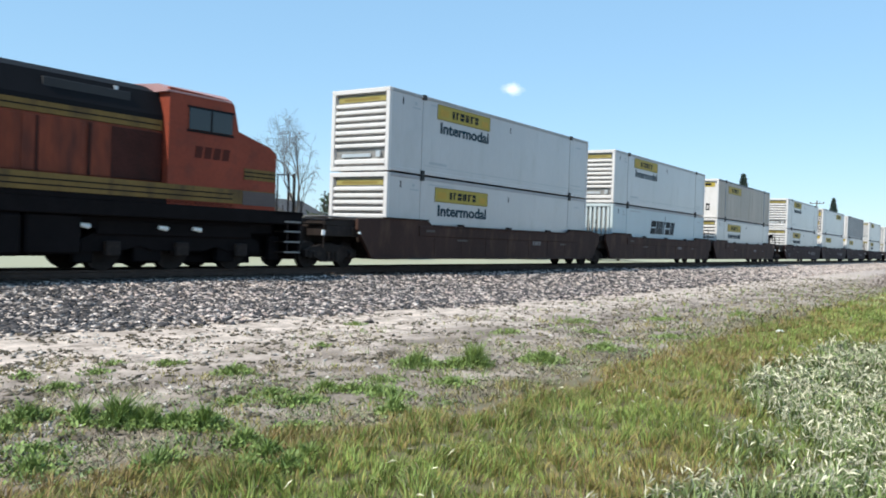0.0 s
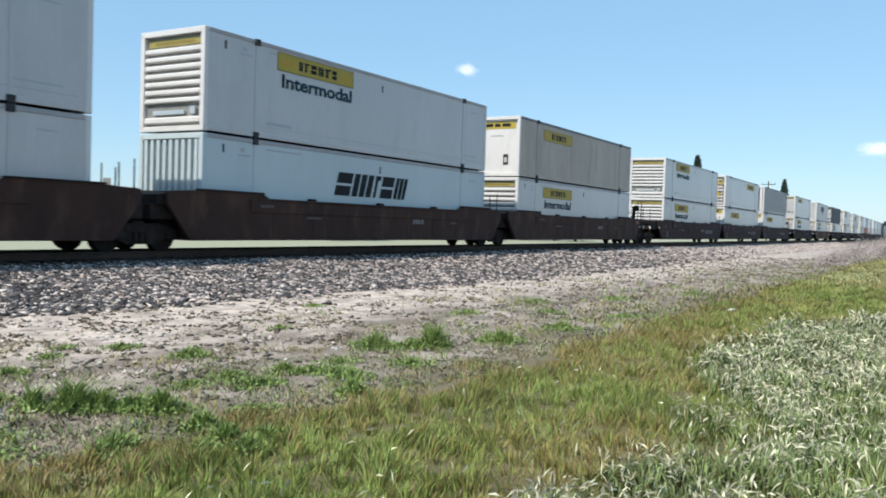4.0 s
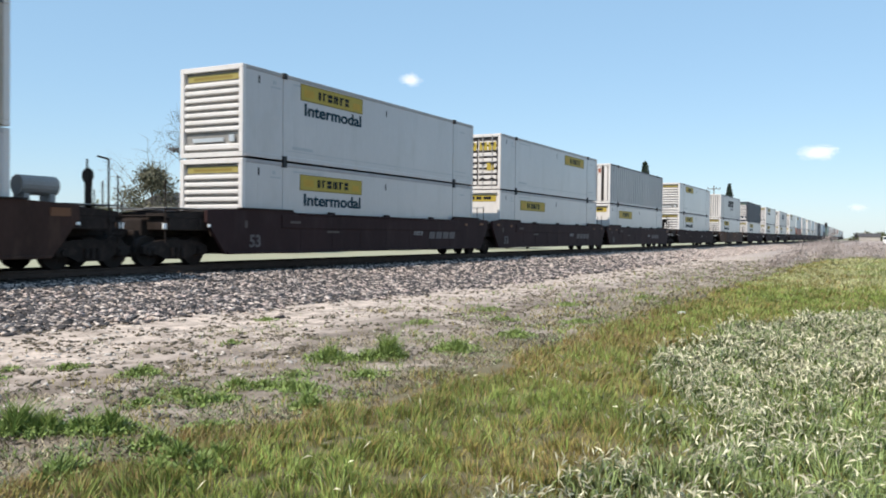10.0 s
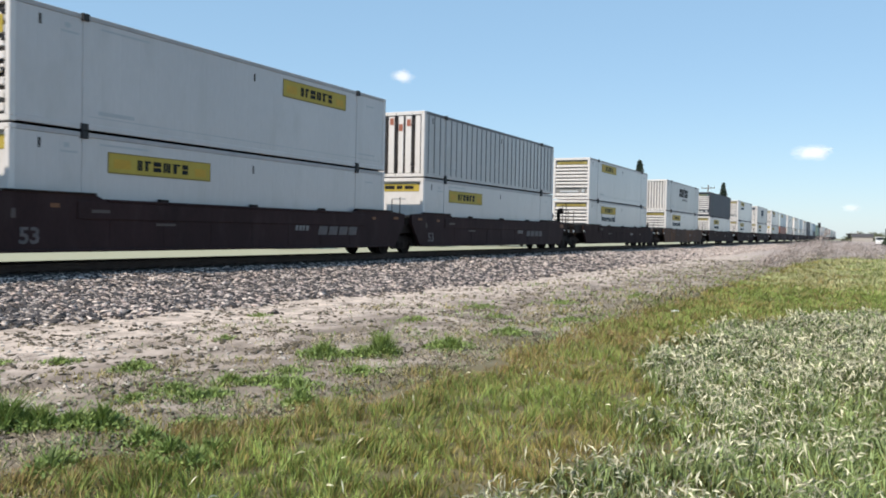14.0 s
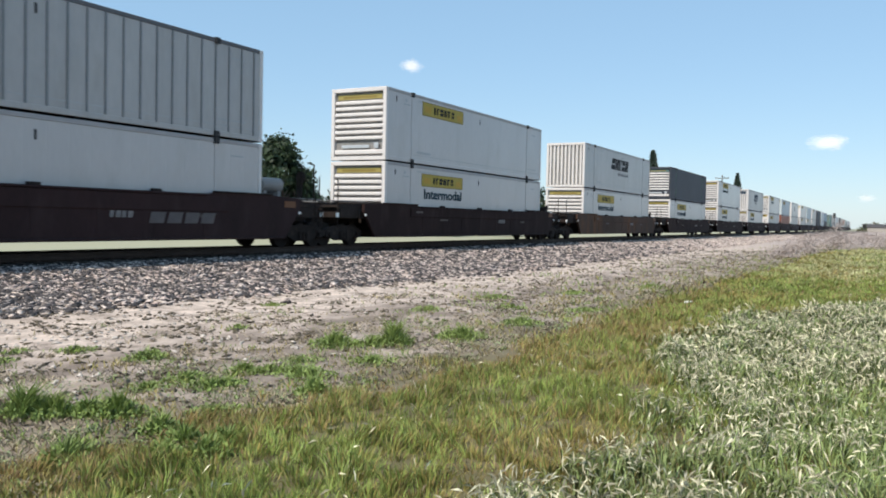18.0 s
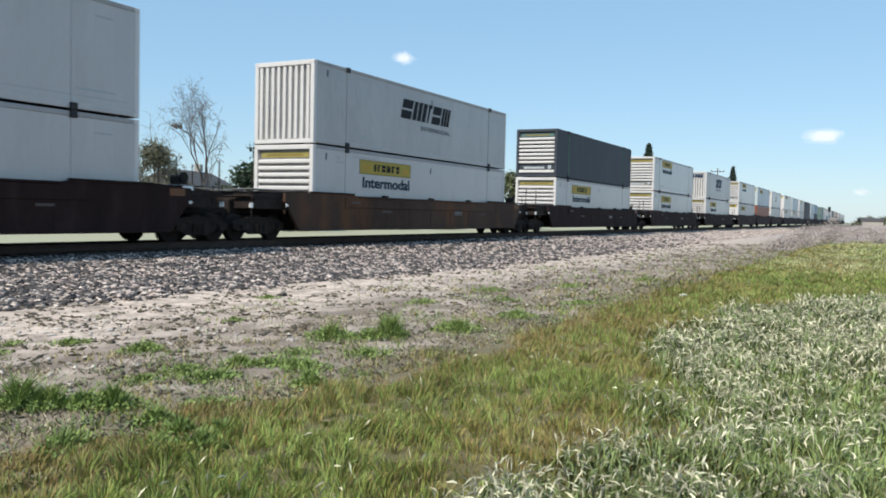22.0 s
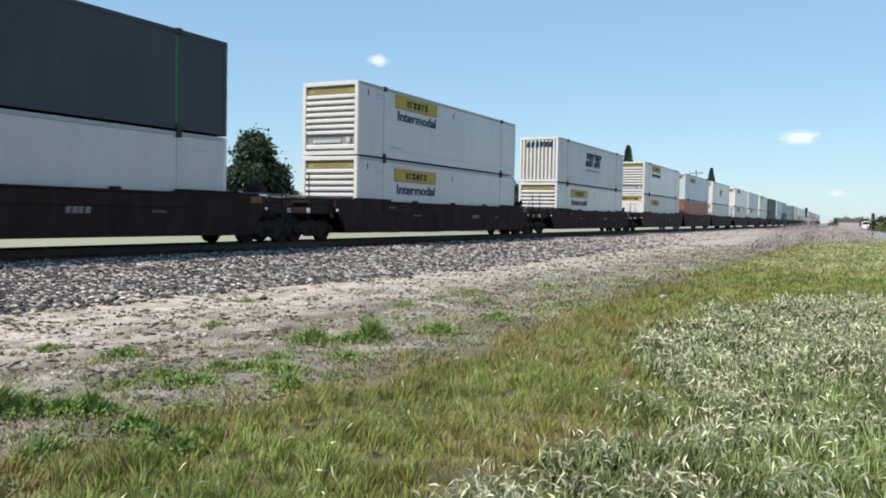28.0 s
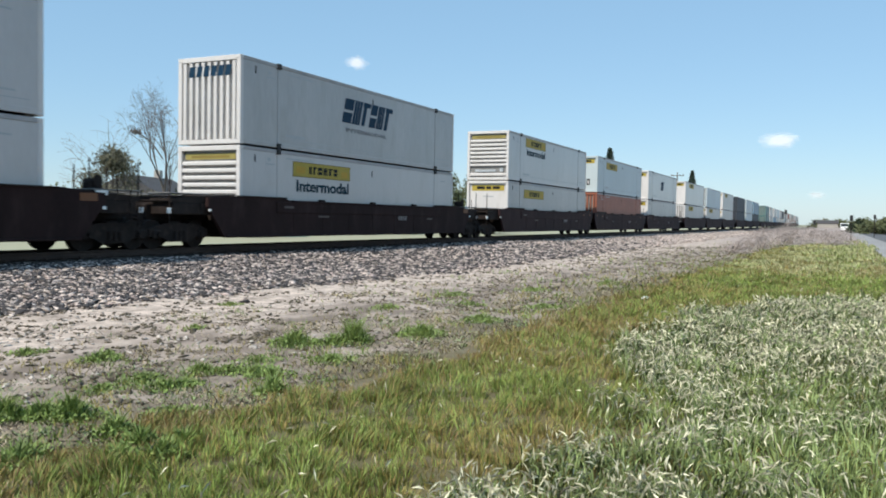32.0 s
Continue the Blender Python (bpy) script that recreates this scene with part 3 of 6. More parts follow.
def weed_clump(x, y, size, count, height, seed):
    """A low bright green weed: narrow leaves that rise from one crown, and broader ones about its foot."""
    rng = np.random.default_rng(seed)
    r = size * np.minimum(1.3, np.abs(rng.normal(0, 0.5, count)) + 0.1 * rng.random(count))
    a = rng.random(count) * 2 * np.pi
    r *= 0.75 + 0.35 * np.sin(3 * a + seed) + 0.2 * np.sin(5 * a + 2 * seed)
    px, py = x + r * np.cos(a), y + 0.8 * r * np.sin(a)
    h = height * (0.35 + 0.8 * rng.random(count)) * np.clip(1.15 - 0.65 * r / size, 0.3, 1.2) * np.where(rng.random(count) < 0.12, 1.35, 1)
    z = np.array([level(b, c) for b, c in zip(px, py)]) - 0.01
    v, f = blades(rng, px, py, z, 0.85 * h, 0.009 + 0.007 * rng.random(count), 0.45, (0.03, -0.03), out=(0.5 * np.cos(a) * r / size, 0.5 * np.sin(a) * r / size))
    n = count
    q, b = size * 1.15 * np.sqrt(rng.random(n)), rng.random(n) * 2 * np.pi
    lx, ly = x + q * np.cos(b), y + 0.8 * q * np.sin(b)
    lz = np.array([level(c, d) for c, d in zip(lx, ly)]) + 0.004 + 0.6 * height * rng.random(n) * (1.15 - q / size / 1.15)
    w, k = broad_leaves(rng, lx, ly, lz, 0.04, 1.0)
    v, f = np.concatenate([v, w]), np.concatenate([f, k + len(v)])
    ob = thing("weed_clump", "bright green leafy weed clump growing in dry dirt", "weed", "weeds in the dirt", "stuff", data=triangles("weed_clump", v - (x, y, GROUND), f, WEED))
    ob.location = (x, y, GROUND)
    return ob


# ---- trees ----


def bare_tree(name, label, x, y, height, seed, lean=(0.0, 0.0), trunk_share=0.22, depth=6, nest=False, stout=0.015, forks=4, wide=5.0):
    """A leafless tree: a forked trunk, crooked rising limbs that part again and again, and thin drooping twigs."""
    rng = random.Random(seed)
    tree = thing(name, label, "tree")
    tree.location = (x, y, GROUND)
    trunk, limbs, twigs = Geo(), Geo(), Geo()

    def grow(a, way, length, r, n):
        g = trunk if n == depth else limbs if n > 2 else twigs
        sides = 8 if n == depth else 6 if n > 2 else 3
        steps = 4 if n > 2 else 3
        joints, at, heading = [a], a, way
        for k in range(steps):
            wander = Vector((rng.uniform(-1, 1), rng.uniform(-1, 1), rng.uniform(-0.4, 0.6) if n > 1 else rng.uniform(-0.9, 0.1)))
            heading = (heading + wander * (0.16 if n == depth else 0.26)).normalized()
            b = at + heading * length / steps
            r0, r1 = r * (1 - 0.38 * k / steps), r * (1 - 0.38 * (k + 1) / steps)
            g.tube(at, b, r0, r1, sides, False)
            at = b
            joints.append(b)
        if not n:
            return
        count, turned = forks if n == depth else 3, rng.uniform(0, 6.28)
        for k in range(count):
            start = at if k == 0 else joints[rng.randint(2, steps)]
            turn = turned + 2 * math.pi * k / count + rng.uniform(-0.5, 0.5)
            out = Vector((math.cos(turn), math.sin(turn), rng.uniform(-0.1, 0.5) if n > 2 else rng.uniform(-0.7, 0.4))) * rng.uniform(0.7, 1.1)
            ahead = (heading + out * (0.6 if n == depth else 0.8 if k else 0.35)).normalized()
            grow(start, ahead, length * rng.uniform(0.6, 0.82) * (1.25 if n == depth else 1), max(0.01, r * (0.68 if k == 0 else rng.uniform(0.4, 0.56))), n - 1)

    grow(Vector((0, 0, -0.1)), Vector((*lean, 1)).normalized(), height * trunk_share, height * stout, depth)
    everything = trunk.v + limbs.v + twigs.v
    up = height / max(p[2] for p in everything)
    reach = sorted(math.hypot(p[0], p[1]) for p in everything)
    out = up if any(lean) else wide / 2 / reach[int(len(reach) * 0.97)]
    for g in (trunk, limbs, twigs):
        g.v = [(p[0] * out, p[1] * out, p[2] * up) for p in g.v]
    if nest:
        side = Vector(nest)
        limbs.path([side * 0.12 + Vector((0, 0, nest[2] * 0.62)), side * 0.5 + Vector((0, 0, nest[2] * 0.4)), side], 0.05)
    part("trunk", trunk, BARK, tree, smooth=True)
    part("limb_work", limbs, BARK, tree, smooth=True)
    part("twig_work", twigs, TWIG, tree)
    if nest:
        ball = Geo()
        for k in range(60):
            a = Vector(nest) + Vector((rng.gauss(0, 0.22), rng.gauss(0, 0.22), rng.gauss(0, 0.14)))
            ball.tube(a, a + Vector((rng.uniform(-0.3, 0.3), rng.uniform(-0.3, 0.3), rng.uniform(-0.12, 0.12))), 0.05, 0.03, 4)
        part("nest", ball, BARK, tree, "dark bird nest of twigs", kind="stuff")
    return tree


def leafy(name, label, x, y, height, width, material, seed, n=5000, leaf=0.2, low=0.08, shape=1.0, category="tree", bark=None):
    """A tree or bush: trunk, a few limbs, and a crown of small leaf sprays in uneven clumps."""
    rng = np.random.default_rng(seed)
    tree = thing(name, label, category)
    tree.location = (x, y, GROUND)
    wood = Geo().tube((0, 0, -0.1), (0, 0, height * 0.55), height * 0.025 + (0.01 if bark else 0.05), height * 0.012 + 0.01)
    centres = []
    for k in range(38):
        a, h = rng.random() * 2 * np.pi, low + (1 - low) * rng.random()
        wide = width / 2 * max(0.06, 1 - abs(2 * (h - 0.42)) ** 2.4 * 0.85) ** shape * (0.55 + 0.5 * rng.random())
        centres.append((np.cos(a) * wide, np.sin(a) * wide, h * height * 0.93))
        if k % 3 == 0:
            wood.tube((0, 0, h * height * 0.5), centres[-1], height * 0.008 + 0.01, 0.01, 5)
    part("trunk", wood, bark or BARK, tree, smooth=True)
    centres = np.array(centres)
    at = centres[rng.integers(0, len(centres), n)] + rng.normal(0, 1, (n, 3)) * width * (0.085, 0.085, 0.07)
    size = leaf * (0.6 + 0.8 * rng.random((n, 1, 1)))
    spray = at[:, None, :] + rng.normal(0, 1, (n, 3, 3)) * size * 0.62
    spray[..., 2] = np.maximum(spray[..., 2], 0.03)
    part("crown", triangles("crown", spray.reshape(-1, 3), np.arange(3 * n).reshape(-1, 3), material), None, tree)
    return tree


def conifer(name, label, x, y, height, width, seed, n=5000):
    rng = np.random.default_rng(seed)
    tree = thing(name, label, "tree")
    tree.location = (x, y, GROUND)
    part("trunk", Geo().tube((0, 0, -0.1), (0, 0, height * 0.97), height * 0.016, 0.03), BARK, tree, smooth=True)
    h = rng.random(n) ** 0.8
    a = rng.random(n) * 2 * np.pi
    bough = 0.8 + 0.2 * np.sin(h * 75 + 3 * np.sin(a * 2 + seed))
    r = width / 2 * (1.0 - h) ** 0.8 * bough * np.sqrt(rng.random(n))
    at = np.stack([np.cos(a) * r, np.sin(a) * r, height * (0.1 + 0.9 * h) - 0.25 * r], 1)
    spray = at[:, None, :] + rng.normal(0, 1, (n, 3, 3)) * height * 0.014
    part("crown", triangles("crown", spray.reshape(-1, 3), np.arange(3 * n).reshape(-1, 3), CONIFER), None, tree)
    return tree


def polar(azimuth, distance):
    a = radians(azimuth)
    return distance * math.sin(a), distance * math.cos(a)

# ---- the train ----
LENGTH, WIDE, TALL, BED, LOCK = 16.15, 2.60, 2.84, 0.37, 0.05   # a 53-foot container, and the height of the well's floor and of the locks between two
HALF = LENGTH / 2
MESHES = {}
ROLLING, TURNING = [], []


def kept(key, make):
    if key not in MESHES:
        MESHES[key] = make()
    return MESHES[key]


def wall_sheet(pitch, depth, flat):
    """A side wall from x = -8 to 8 facing -y, with shallow upright grooves or ribs."""
    line, x = [], -HALF + 0.12
    while x < HALF - 0.12 - 1e-6:
        end = min(x + pitch, HALF - 0.12)
        line += [(x, 0), (x + (end - x) * flat, 0), (x + (end - x) * (flat + 0.04), depth), (end - (end - x) * 0.04, depth)]
        x = end
    line.append((HALF - 0.12, 0))
    n = len(line)
    verts = [(a, b, z) for z in (0.15, TALL - 0.11) for a, b in line] + [(a, 0.05, z) for z in (0.15, TALL - 0.11) for a, b in line]
    faces = [(i, i + 1, n + i + 1, n + i) for i in range(n - 1)] + [(2 * n + i, 3 * n + i, 3 * n + i + 1, 2 * n + i + 1) for i in range(n - 1)]
    return Geo().add(verts, faces)


def end_ribs(upright, low, high):
    """Rounded ribs across an end wall, facing -x."""
    g = Geo()
    if upright:
        for k in range(9):
            y = -1.02 + k * 0.255
            g.add([(0.09, y - 0.075, low), (-0.03, y - 0.06, low), (-0.03, y + 0.06, low), (0.09, y + 0.075, low),
                   (0.09, y - 0.075, high), (-0.03, y - 0.06, high), (-0.03, y + 0.06, high), (0.09, y + 0.075, high)],
                  [(0, 1, 5, 4), (1, 2, 6, 5), (2, 3, 7, 6), (0, 3, 2, 1), (4, 5, 6, 7)])
    else:
        n = round((high - low) / 0.25)
        for k in range(n):
            z0 = low + (high - low) * k / n
            z1 = z0 + (high - low) / n
            ring = [(0.1, z0 + 0.075), (-0.01, z0 + 0.085), (-0.03, z0 + 0.105), (-0.03, z1 - 0.05), (0.0, z1 - 0.015), (0.1, z1 - 0.01)]
            m = len(ring)
            g.add([(x, y, z) for y in (-1.12, 1.12) for x, z in ring],
                  [(i, i + 1, m + i + 1, m + i) for i in range(m - 1)] + [tuple(range(m)), tuple(range(2 * m - 1, m - 1, -1))])
    return g


def blocks(widths, height, gap, slant, cut=True, k=0):
    """A row of slanted blocks, solid or cut by thin slits: a trade mark without its letters. Stands in x-z."""
    g, x = Geo(), 0.0
    for w in widths:
        pieces = [(0, 1, 0, 1)]
        if cut and w > height * 0.4:
            pieces = ([(0, 1, 0, 0.43), (0, 1, 0.54, 1)], [(0, 0.28, 0, 1), (0.36, 0.64, 0, 1), (0.72, 1, 0, 1)], [(0, 1, 0.8, 1), (0.1, 0.55, 0, 0.8)])[k % 3]
        for p0, p1, q0, q1 in pieces:
            g.prism([(x + p * w + slant * q * height, q * height) for p, q in ((p0, q0), (p1, q0), (p1, q1), (p0, q1))], -0.004, 0.004)
        x += w + gap
    return g


def yellow_sign(box, x, z, wide, high, face):
    """The yellow name board on a side, its name reduced to dark blocks."""
    sign = part("sign_panel", kept(("sign", wide, high), lambda: Geo().box(0, wide, -0.012, 0, 0, high, 0.004).mesh("sign_panel", YELLOW)), None, box, "yellow panel with dark edging", at=(x, face, z))
    part("sign_border", kept(("border", wide, high), lambda: Geo().box(0, wide, -0.015, -0.009, 0, 0.035).box(0, wide, -0.015, -0.009, high - 0.03, high)
         .box(0, 0.03, -0.015, -0.009, 0.035, high - 0.03).box(wide - 0.03, wide, -0.015, -0.009, 0.035, high - 0.03).mesh("sign_border", surface_dark())), None, sign)
    at = wide * 0.26
    for k, w in enumerate((0.045, 0.06, 0.075, 0.07, 0.075, 0.06)):
        part("sign_mark", kept(("mark", wide, high, k), lambda: blocks([wide * w], high * 0.5, 0, 0.0, True, k + 1).mesh("sign_mark", INK)), None, sign, "dark block of a trade name", at=(at, -0.014, high * 0.25))
        at += wide * (w + 0.022)
    for k, (x0, x1, z0, z1) in enumerate(((0.05, 0.2, 0.25, 0.7), (0.83, 0.95, 0.2, 0.62))):
        part("sign_scroll", kept(("scroll", wide, high, k), lambda: Geo().box(wide * x0, wide * x1, -0.0155, -0.012, high * z0, high * z1).mesh("sign_scroll", SCROLL)), None, sign)


def surface_dark():
    return INKBORDER


INKBORDER = surface("dull_brown_border", (0.22, 0.16, 0.03), 0.6, vary=0.1, bump=0.0)
SCROLL = surface("ochre_scroll", (0.5, 0.3, 0.02), 0.55, vary=0.15, bump=0.0)


def flat_sign():
    return Geo().box(-0.012, 0, -1.02, 1.02, 2.26, 2.6, 0.003).mesh("nose_sign", YELLOW)


def flat_mark():
    return Geo().box(-0.016, -0.012, -0.75, -0.3, 2.36, 2.51).box(-0.016, -0.012, -0.2, 0.1, 2.36, 2.51).box(-0.016, -0.012, 0.2, 0.7, 2.36, 2.51).mesh("sign_mark", INK)


def slanted_row(h):
    """Six slanted blocks across an end."""
    g = Geo()
    for k in range(6):
        y = 0.62 - k * 0.3
        g.across([(y, 0), (y + 0.23, 0), (y + 0.17, h), (y - 0.06, h)], -0.037, -0.031)
    return g


def container(label, paint, end="ribs", side="plate", signs=(), words=(), far=False, endpaint=None, line=None, marked=None, ribpaint=None, group="double-stacked containers"):
    """A 53-foot container; its base centre is the origin and its nose faces -x."""
    box = thing("container", label, "container", group)
    # Ends take the brighter white, sunlight put into their colour.
    endpaint = endpaint or (SUNLITWHITE if paint in (WHITE, OLDWHITE) else paint)
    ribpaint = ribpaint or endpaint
    # Walls behind the ribs are darkened, shade put into their colour.
    wallpaint = GREY if paint is GREY else DARKGAP if end == "gapped" else GRIMYSHADE if end in ("ribs", "upright") else endpaint
    face = -WIDE / 2
    if side == "posts":
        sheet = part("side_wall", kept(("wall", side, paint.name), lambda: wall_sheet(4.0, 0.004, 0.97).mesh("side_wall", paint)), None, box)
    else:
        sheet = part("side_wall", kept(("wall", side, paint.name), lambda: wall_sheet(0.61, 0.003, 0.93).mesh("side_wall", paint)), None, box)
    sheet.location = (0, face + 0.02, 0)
    other = part("side_wall", sheet.data, None, box)
    other.matrix_basis = pose(0, -face - 0.02, 0, 0, 0, 180)
    part("roof", kept(("roof", paint.name), lambda: Geo().box(-HALF + 0.1, HALF - 0.1, -WIDE / 2 + 0.03, WIDE / 2 - 0.03, TALL - 0.05, TALL - 0.012).mesh("roof", paint)), None, box)
    part("floor_frame", kept("floor", lambda: Geo().box(-HALF + 0.1, HALF - 0.1, -WIDE / 2 + 0.06, WIDE / 2 - 0.06, 0.06, 0.14).mesh("floor_frame", IRON)), None, box)
    railpaint = INKTOP if side in ("posts", "banded") else paint if paint is GREY else RAILGREY
    for s in (-1, 1):
        part("top_rail", kept(("top", s, railpaint.name), lambda: Geo().box(-HALF + 0.16, HALF - 0.16, s * WIDE / 2 - 0.06 * (s > 0), s * WIDE / 2 + 0.06 * (s < 0), TALL - 0.12, TALL, 0.012).mesh("top_rail", railpaint)), None, box)
        part("bottom_rail", kept(("bottom", s, paint.name), lambda: Geo().box(-HALF + 0.16, HALF - 0.16, s * WIDE / 2 - 0.06 * (s > 0), s * WIDE / 2 + 0.06 * (s < 0), 0.02, 0.17, 0.012).mesh("bottom_rail", paint)), None, box)
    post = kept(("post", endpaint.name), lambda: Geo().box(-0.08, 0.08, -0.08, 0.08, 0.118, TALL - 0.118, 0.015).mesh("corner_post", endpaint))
    for sx in (-1, 1):
        for sy in (-1, 1):
            part("corner_post", post, None, box, at=(sx * (HALF - 0.08), sy * (WIDE / 2 - 0.08), 0))
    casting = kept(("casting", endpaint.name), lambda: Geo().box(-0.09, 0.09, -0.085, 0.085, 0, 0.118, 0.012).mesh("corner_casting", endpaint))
    pin = kept("pin", lambda: Geo().box(-0.1, 0.1, -0.05, 0.06, -0.02, 0.16, 0.01).mesh("stacking_lug", BLACK))
    if not far:
        for sx in (-1, 1):
            for sy in (-1, 1):
                for z in (0, TALL - 0.118):
                    part("corner_casting", casting, None, box, at=(sx * (HALF - 0.09), sy * (WIDE / 2 - 0.085), z))
            for z in (0.0, TALL - 0.14):
                part("stacking_lug", pin, None, box, at=(sx * 6.06, face - 0.005, z))
            part("lug_post", kept(("lugpost", paint.name), lambda: Geo().box(-0.09 if paint is CREAM else -0.05, 0.09 if paint is CREAM else 0.05, -0.006, 0.03, 0.17, TALL - 0.12).mesh("lug_post", MIDGREY if paint is CREAM else paint)), None, box, at=(sx * 6.06, face + 0.012, 0))
        lock = kept("lock", lambda: Geo().box(-0.07, 0.07, -0.06, 0.06, -LOCK, 0.0, 0.01).mesh("twist_lock", BLACK))
        for sx in (-1, 1):
            for sy in (-1, 1):
                part("twist_lock", lock, None, box, at=(sx * 6.06, sy * (WIDE / 2 - 0.12), 0))
    # the end wall that shows
    for x in (-HALF, HALF - 0.12):
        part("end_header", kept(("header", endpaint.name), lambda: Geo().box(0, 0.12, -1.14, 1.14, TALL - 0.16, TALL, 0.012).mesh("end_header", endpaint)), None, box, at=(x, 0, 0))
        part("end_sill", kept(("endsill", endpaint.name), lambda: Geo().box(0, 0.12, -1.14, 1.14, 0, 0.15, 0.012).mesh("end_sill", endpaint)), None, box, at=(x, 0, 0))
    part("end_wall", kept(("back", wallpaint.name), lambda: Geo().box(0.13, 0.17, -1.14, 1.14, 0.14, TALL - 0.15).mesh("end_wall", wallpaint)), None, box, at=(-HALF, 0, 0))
    part("rear_doors", kept(("rear", paint.name), lambda: Geo().box(-0.1, -0.04, -1.13, -0.01, 0.14, TALL - 0.15, 0.01).box(-0.1, -0.04, 0.01, 1.13, 0.14, TALL - 0.15, 0.01)
         .tube((-0.02, -0.35, 0.1), (-0.02, -0.35, TALL - 0.1), 0.02, n=6).tube((-0.02, 0.35, 0.1), (-0.02, 0.35, TALL - 0.1), 0.02, n=6)
         .tube((-0.02, -0.85, 0.1), (-0.02, -0.85, TALL - 0.1), 0.02, n=6).tube((-0.02, 0.85, 0.1), (-0.02, 0.85, TALL - 0.1), 0.02, n=6).mesh("rear_doors", paint)), None, box, at=(HALF, 0, 0))
    if end == "ribs":
        part("end_ribs", kept(("ribs", ribpaint.name), lambda: end_ribs(False, 0.72, 2.35).mesh("end_ribs", ribpaint)), None, box, "white horizontal pressed ribs", at=(-HALF + 0.05, 0, 0))
        part("low_rib", kept(("lowrib", ribpaint.name), lambda: end_ribs(False, 0.15, 0.42).mesh("low_rib", ribpaint)), None, box, at=(-HALF + 0.05, 0, 0))
        part("document_box", kept("docbox", lambda: Geo().box(-0.03, 0.04, -0.95, -0.75, 0.46, 0.68, 0.01).box(0.0, 0.04, -0.5, 0.8, 0.47, 0.6, 0.01).mesh("document_box", SILVER)), None, box, at=(-HALF + 0.04, 0, 0))
        plate = part("nose_sign", kept(("nosesign", paint is GREY), lambda: Geo().box(-0.02, 0, -1.05, 1.05, 2.4, 2.6, 0.003).mesh("nose_sign", GREENBOX if paint is GREY else OCHRE)), None, box, "dull sign under the roof edge", at=(-HALF + 0.128, 0, 0))
        part("sign_mark", kept("nosemark", lambda: Geo().box(-0.024, -0.02, -0.8, 0.8, 2.45, 2.53).mesh("sign_mark", INKBORDER)), None, plate)
    elif end == "upright":
        part("end_ribs", kept(("upribs", endpaint.name), lambda: end_ribs(True, 0.17, TALL - 0.18).mesh("end_ribs", endpaint)), None, box, "upright pressed ribs", at=(-HALF + 0.05, 0, 0))
        for z, h, y in ((2.2, 0.34, 0.0),) if marked else ():
            part("end_mark", kept(("endmark", h), lambda: slanted_row(h).mesh("end_mark", marked)), None, box, "dark block marks on the end", at=(-HALF + 0.05, y, z))
    elif end == "flat":
        plate = part("nose_sign", kept("flatsign", flat_sign), None, box, "wide yellow sign panel", at=(-HALF + 0.128, 0, 0))
        part("sign_mark", kept("flatmark", flat_mark), None, plate)
        part("end_stencil", kept("flatsten", lambda: Geo().box(-0.006, 0, -0.35, 0.3, 1.9, 1.96).mesh("end_stencil", FAINT)), None, box, at=(-HALF + 0.128, 0, 0))
    elif end == "mark":
        plate = part("nose_sign", kept("flatsign", flat_sign), None, box, "wide yellow sign panel", at=(-HALF + 0.128, 0, 0))
        part("sign_mark", kept("flatmark", flat_mark), None, plate)
        part("placard_holder", kept("holder", lambda: Geo().box(-0.02, 0, -0.66, -0.4, 0.55, 1.05, 0.004).mesh("placard_holder", BLACK)), None, box, at=(-HALF + 0.128, 0, 0))
        part("placard", kept("placard", lambda: Geo().box(-0.024, -0.02, -0.6, -0.46, 0.66, 0.9).mesh("placard", WHITE)), None, box, at=(-HALF + 0.128, 0, 0))
        part("end_stencil", kept("flatsten", lambda: Geo().box(-0.006, 0, -0.35, 0.3, 1.9, 1.96).mesh("end_stencil", FAINT)), None, box, at=(-HALF + 0.128, 0, 0))
    elif end == "doors":
        for s in (-1, 1):
            # Leaf is dark all over: the gaps' shade put into its colour.
            leaf = part("door", kept(("doorleaf", endpaint.name), lambda: Geo().box(0.03, 0.07, -0.53, 0.53, 0.16, TALL - 0.18, 0.012).mesh("door", DARKGAP)), None, box, at=(-HALF + 0.06, s * 0.56, 0))
            for k in range(8):
                part("door_rib", kept(("doorrib", endpaint.name), lambda: Geo().box(-0.03, 0.03, -0.5, 0.5, 0.0, 0.19, 0.02).mesh("door_rib", endpaint)), None, leaf, at=(0, 0, 0.22 + k * 0.295))
            for y in (0.3, 0.82):
                bar = part("lock_bar", kept("lockbar", lambda: Geo().tube((0, 0, 0.06), (0, 0, TALL - 0.06), 0.022, n=8).mesh("lock_bar", RAILGREY)), None, box, at=(-HALF - 0.01, s * y, 0))
                part("bar_guide", kept("guide", lambda: Geo().box(-0.05, 0.03, -0.1, 0.1, 0.5, 0.58, 0.01).box(-0.05, 0.03, -0.1, 0.1, 1.3, 1.38, 0.01).box(-0.05, 0.03, -0.1, 0.1, 2.3, 2.38, 0.01).mesh("bar_guide", BLACK)), None, bar)
            for y in (-0.38, -0.13, 0.13, 0.38):
                part("door_sign", kept("doorsign", lambda: Geo().box(-0.045, -0.031, -0.095, 0.095, 2.0, 2.42, 0.003).mesh("door_sign", YELLOW)), None, box, "yellow sign patch", at=(-HALF + 0.06, s * 0.56 + y, 0))
            if s < 0:
                part("door_sign", kept("lowsign", lambda: Geo().box(-0.045, -0.031, -0.2, 0.2, 0.95, 1.35, 0.003).mesh("door_sign", YELLOW)), None, box, "small yellow sign patch", at=(-HALF + 0.06, -0.72, 0))
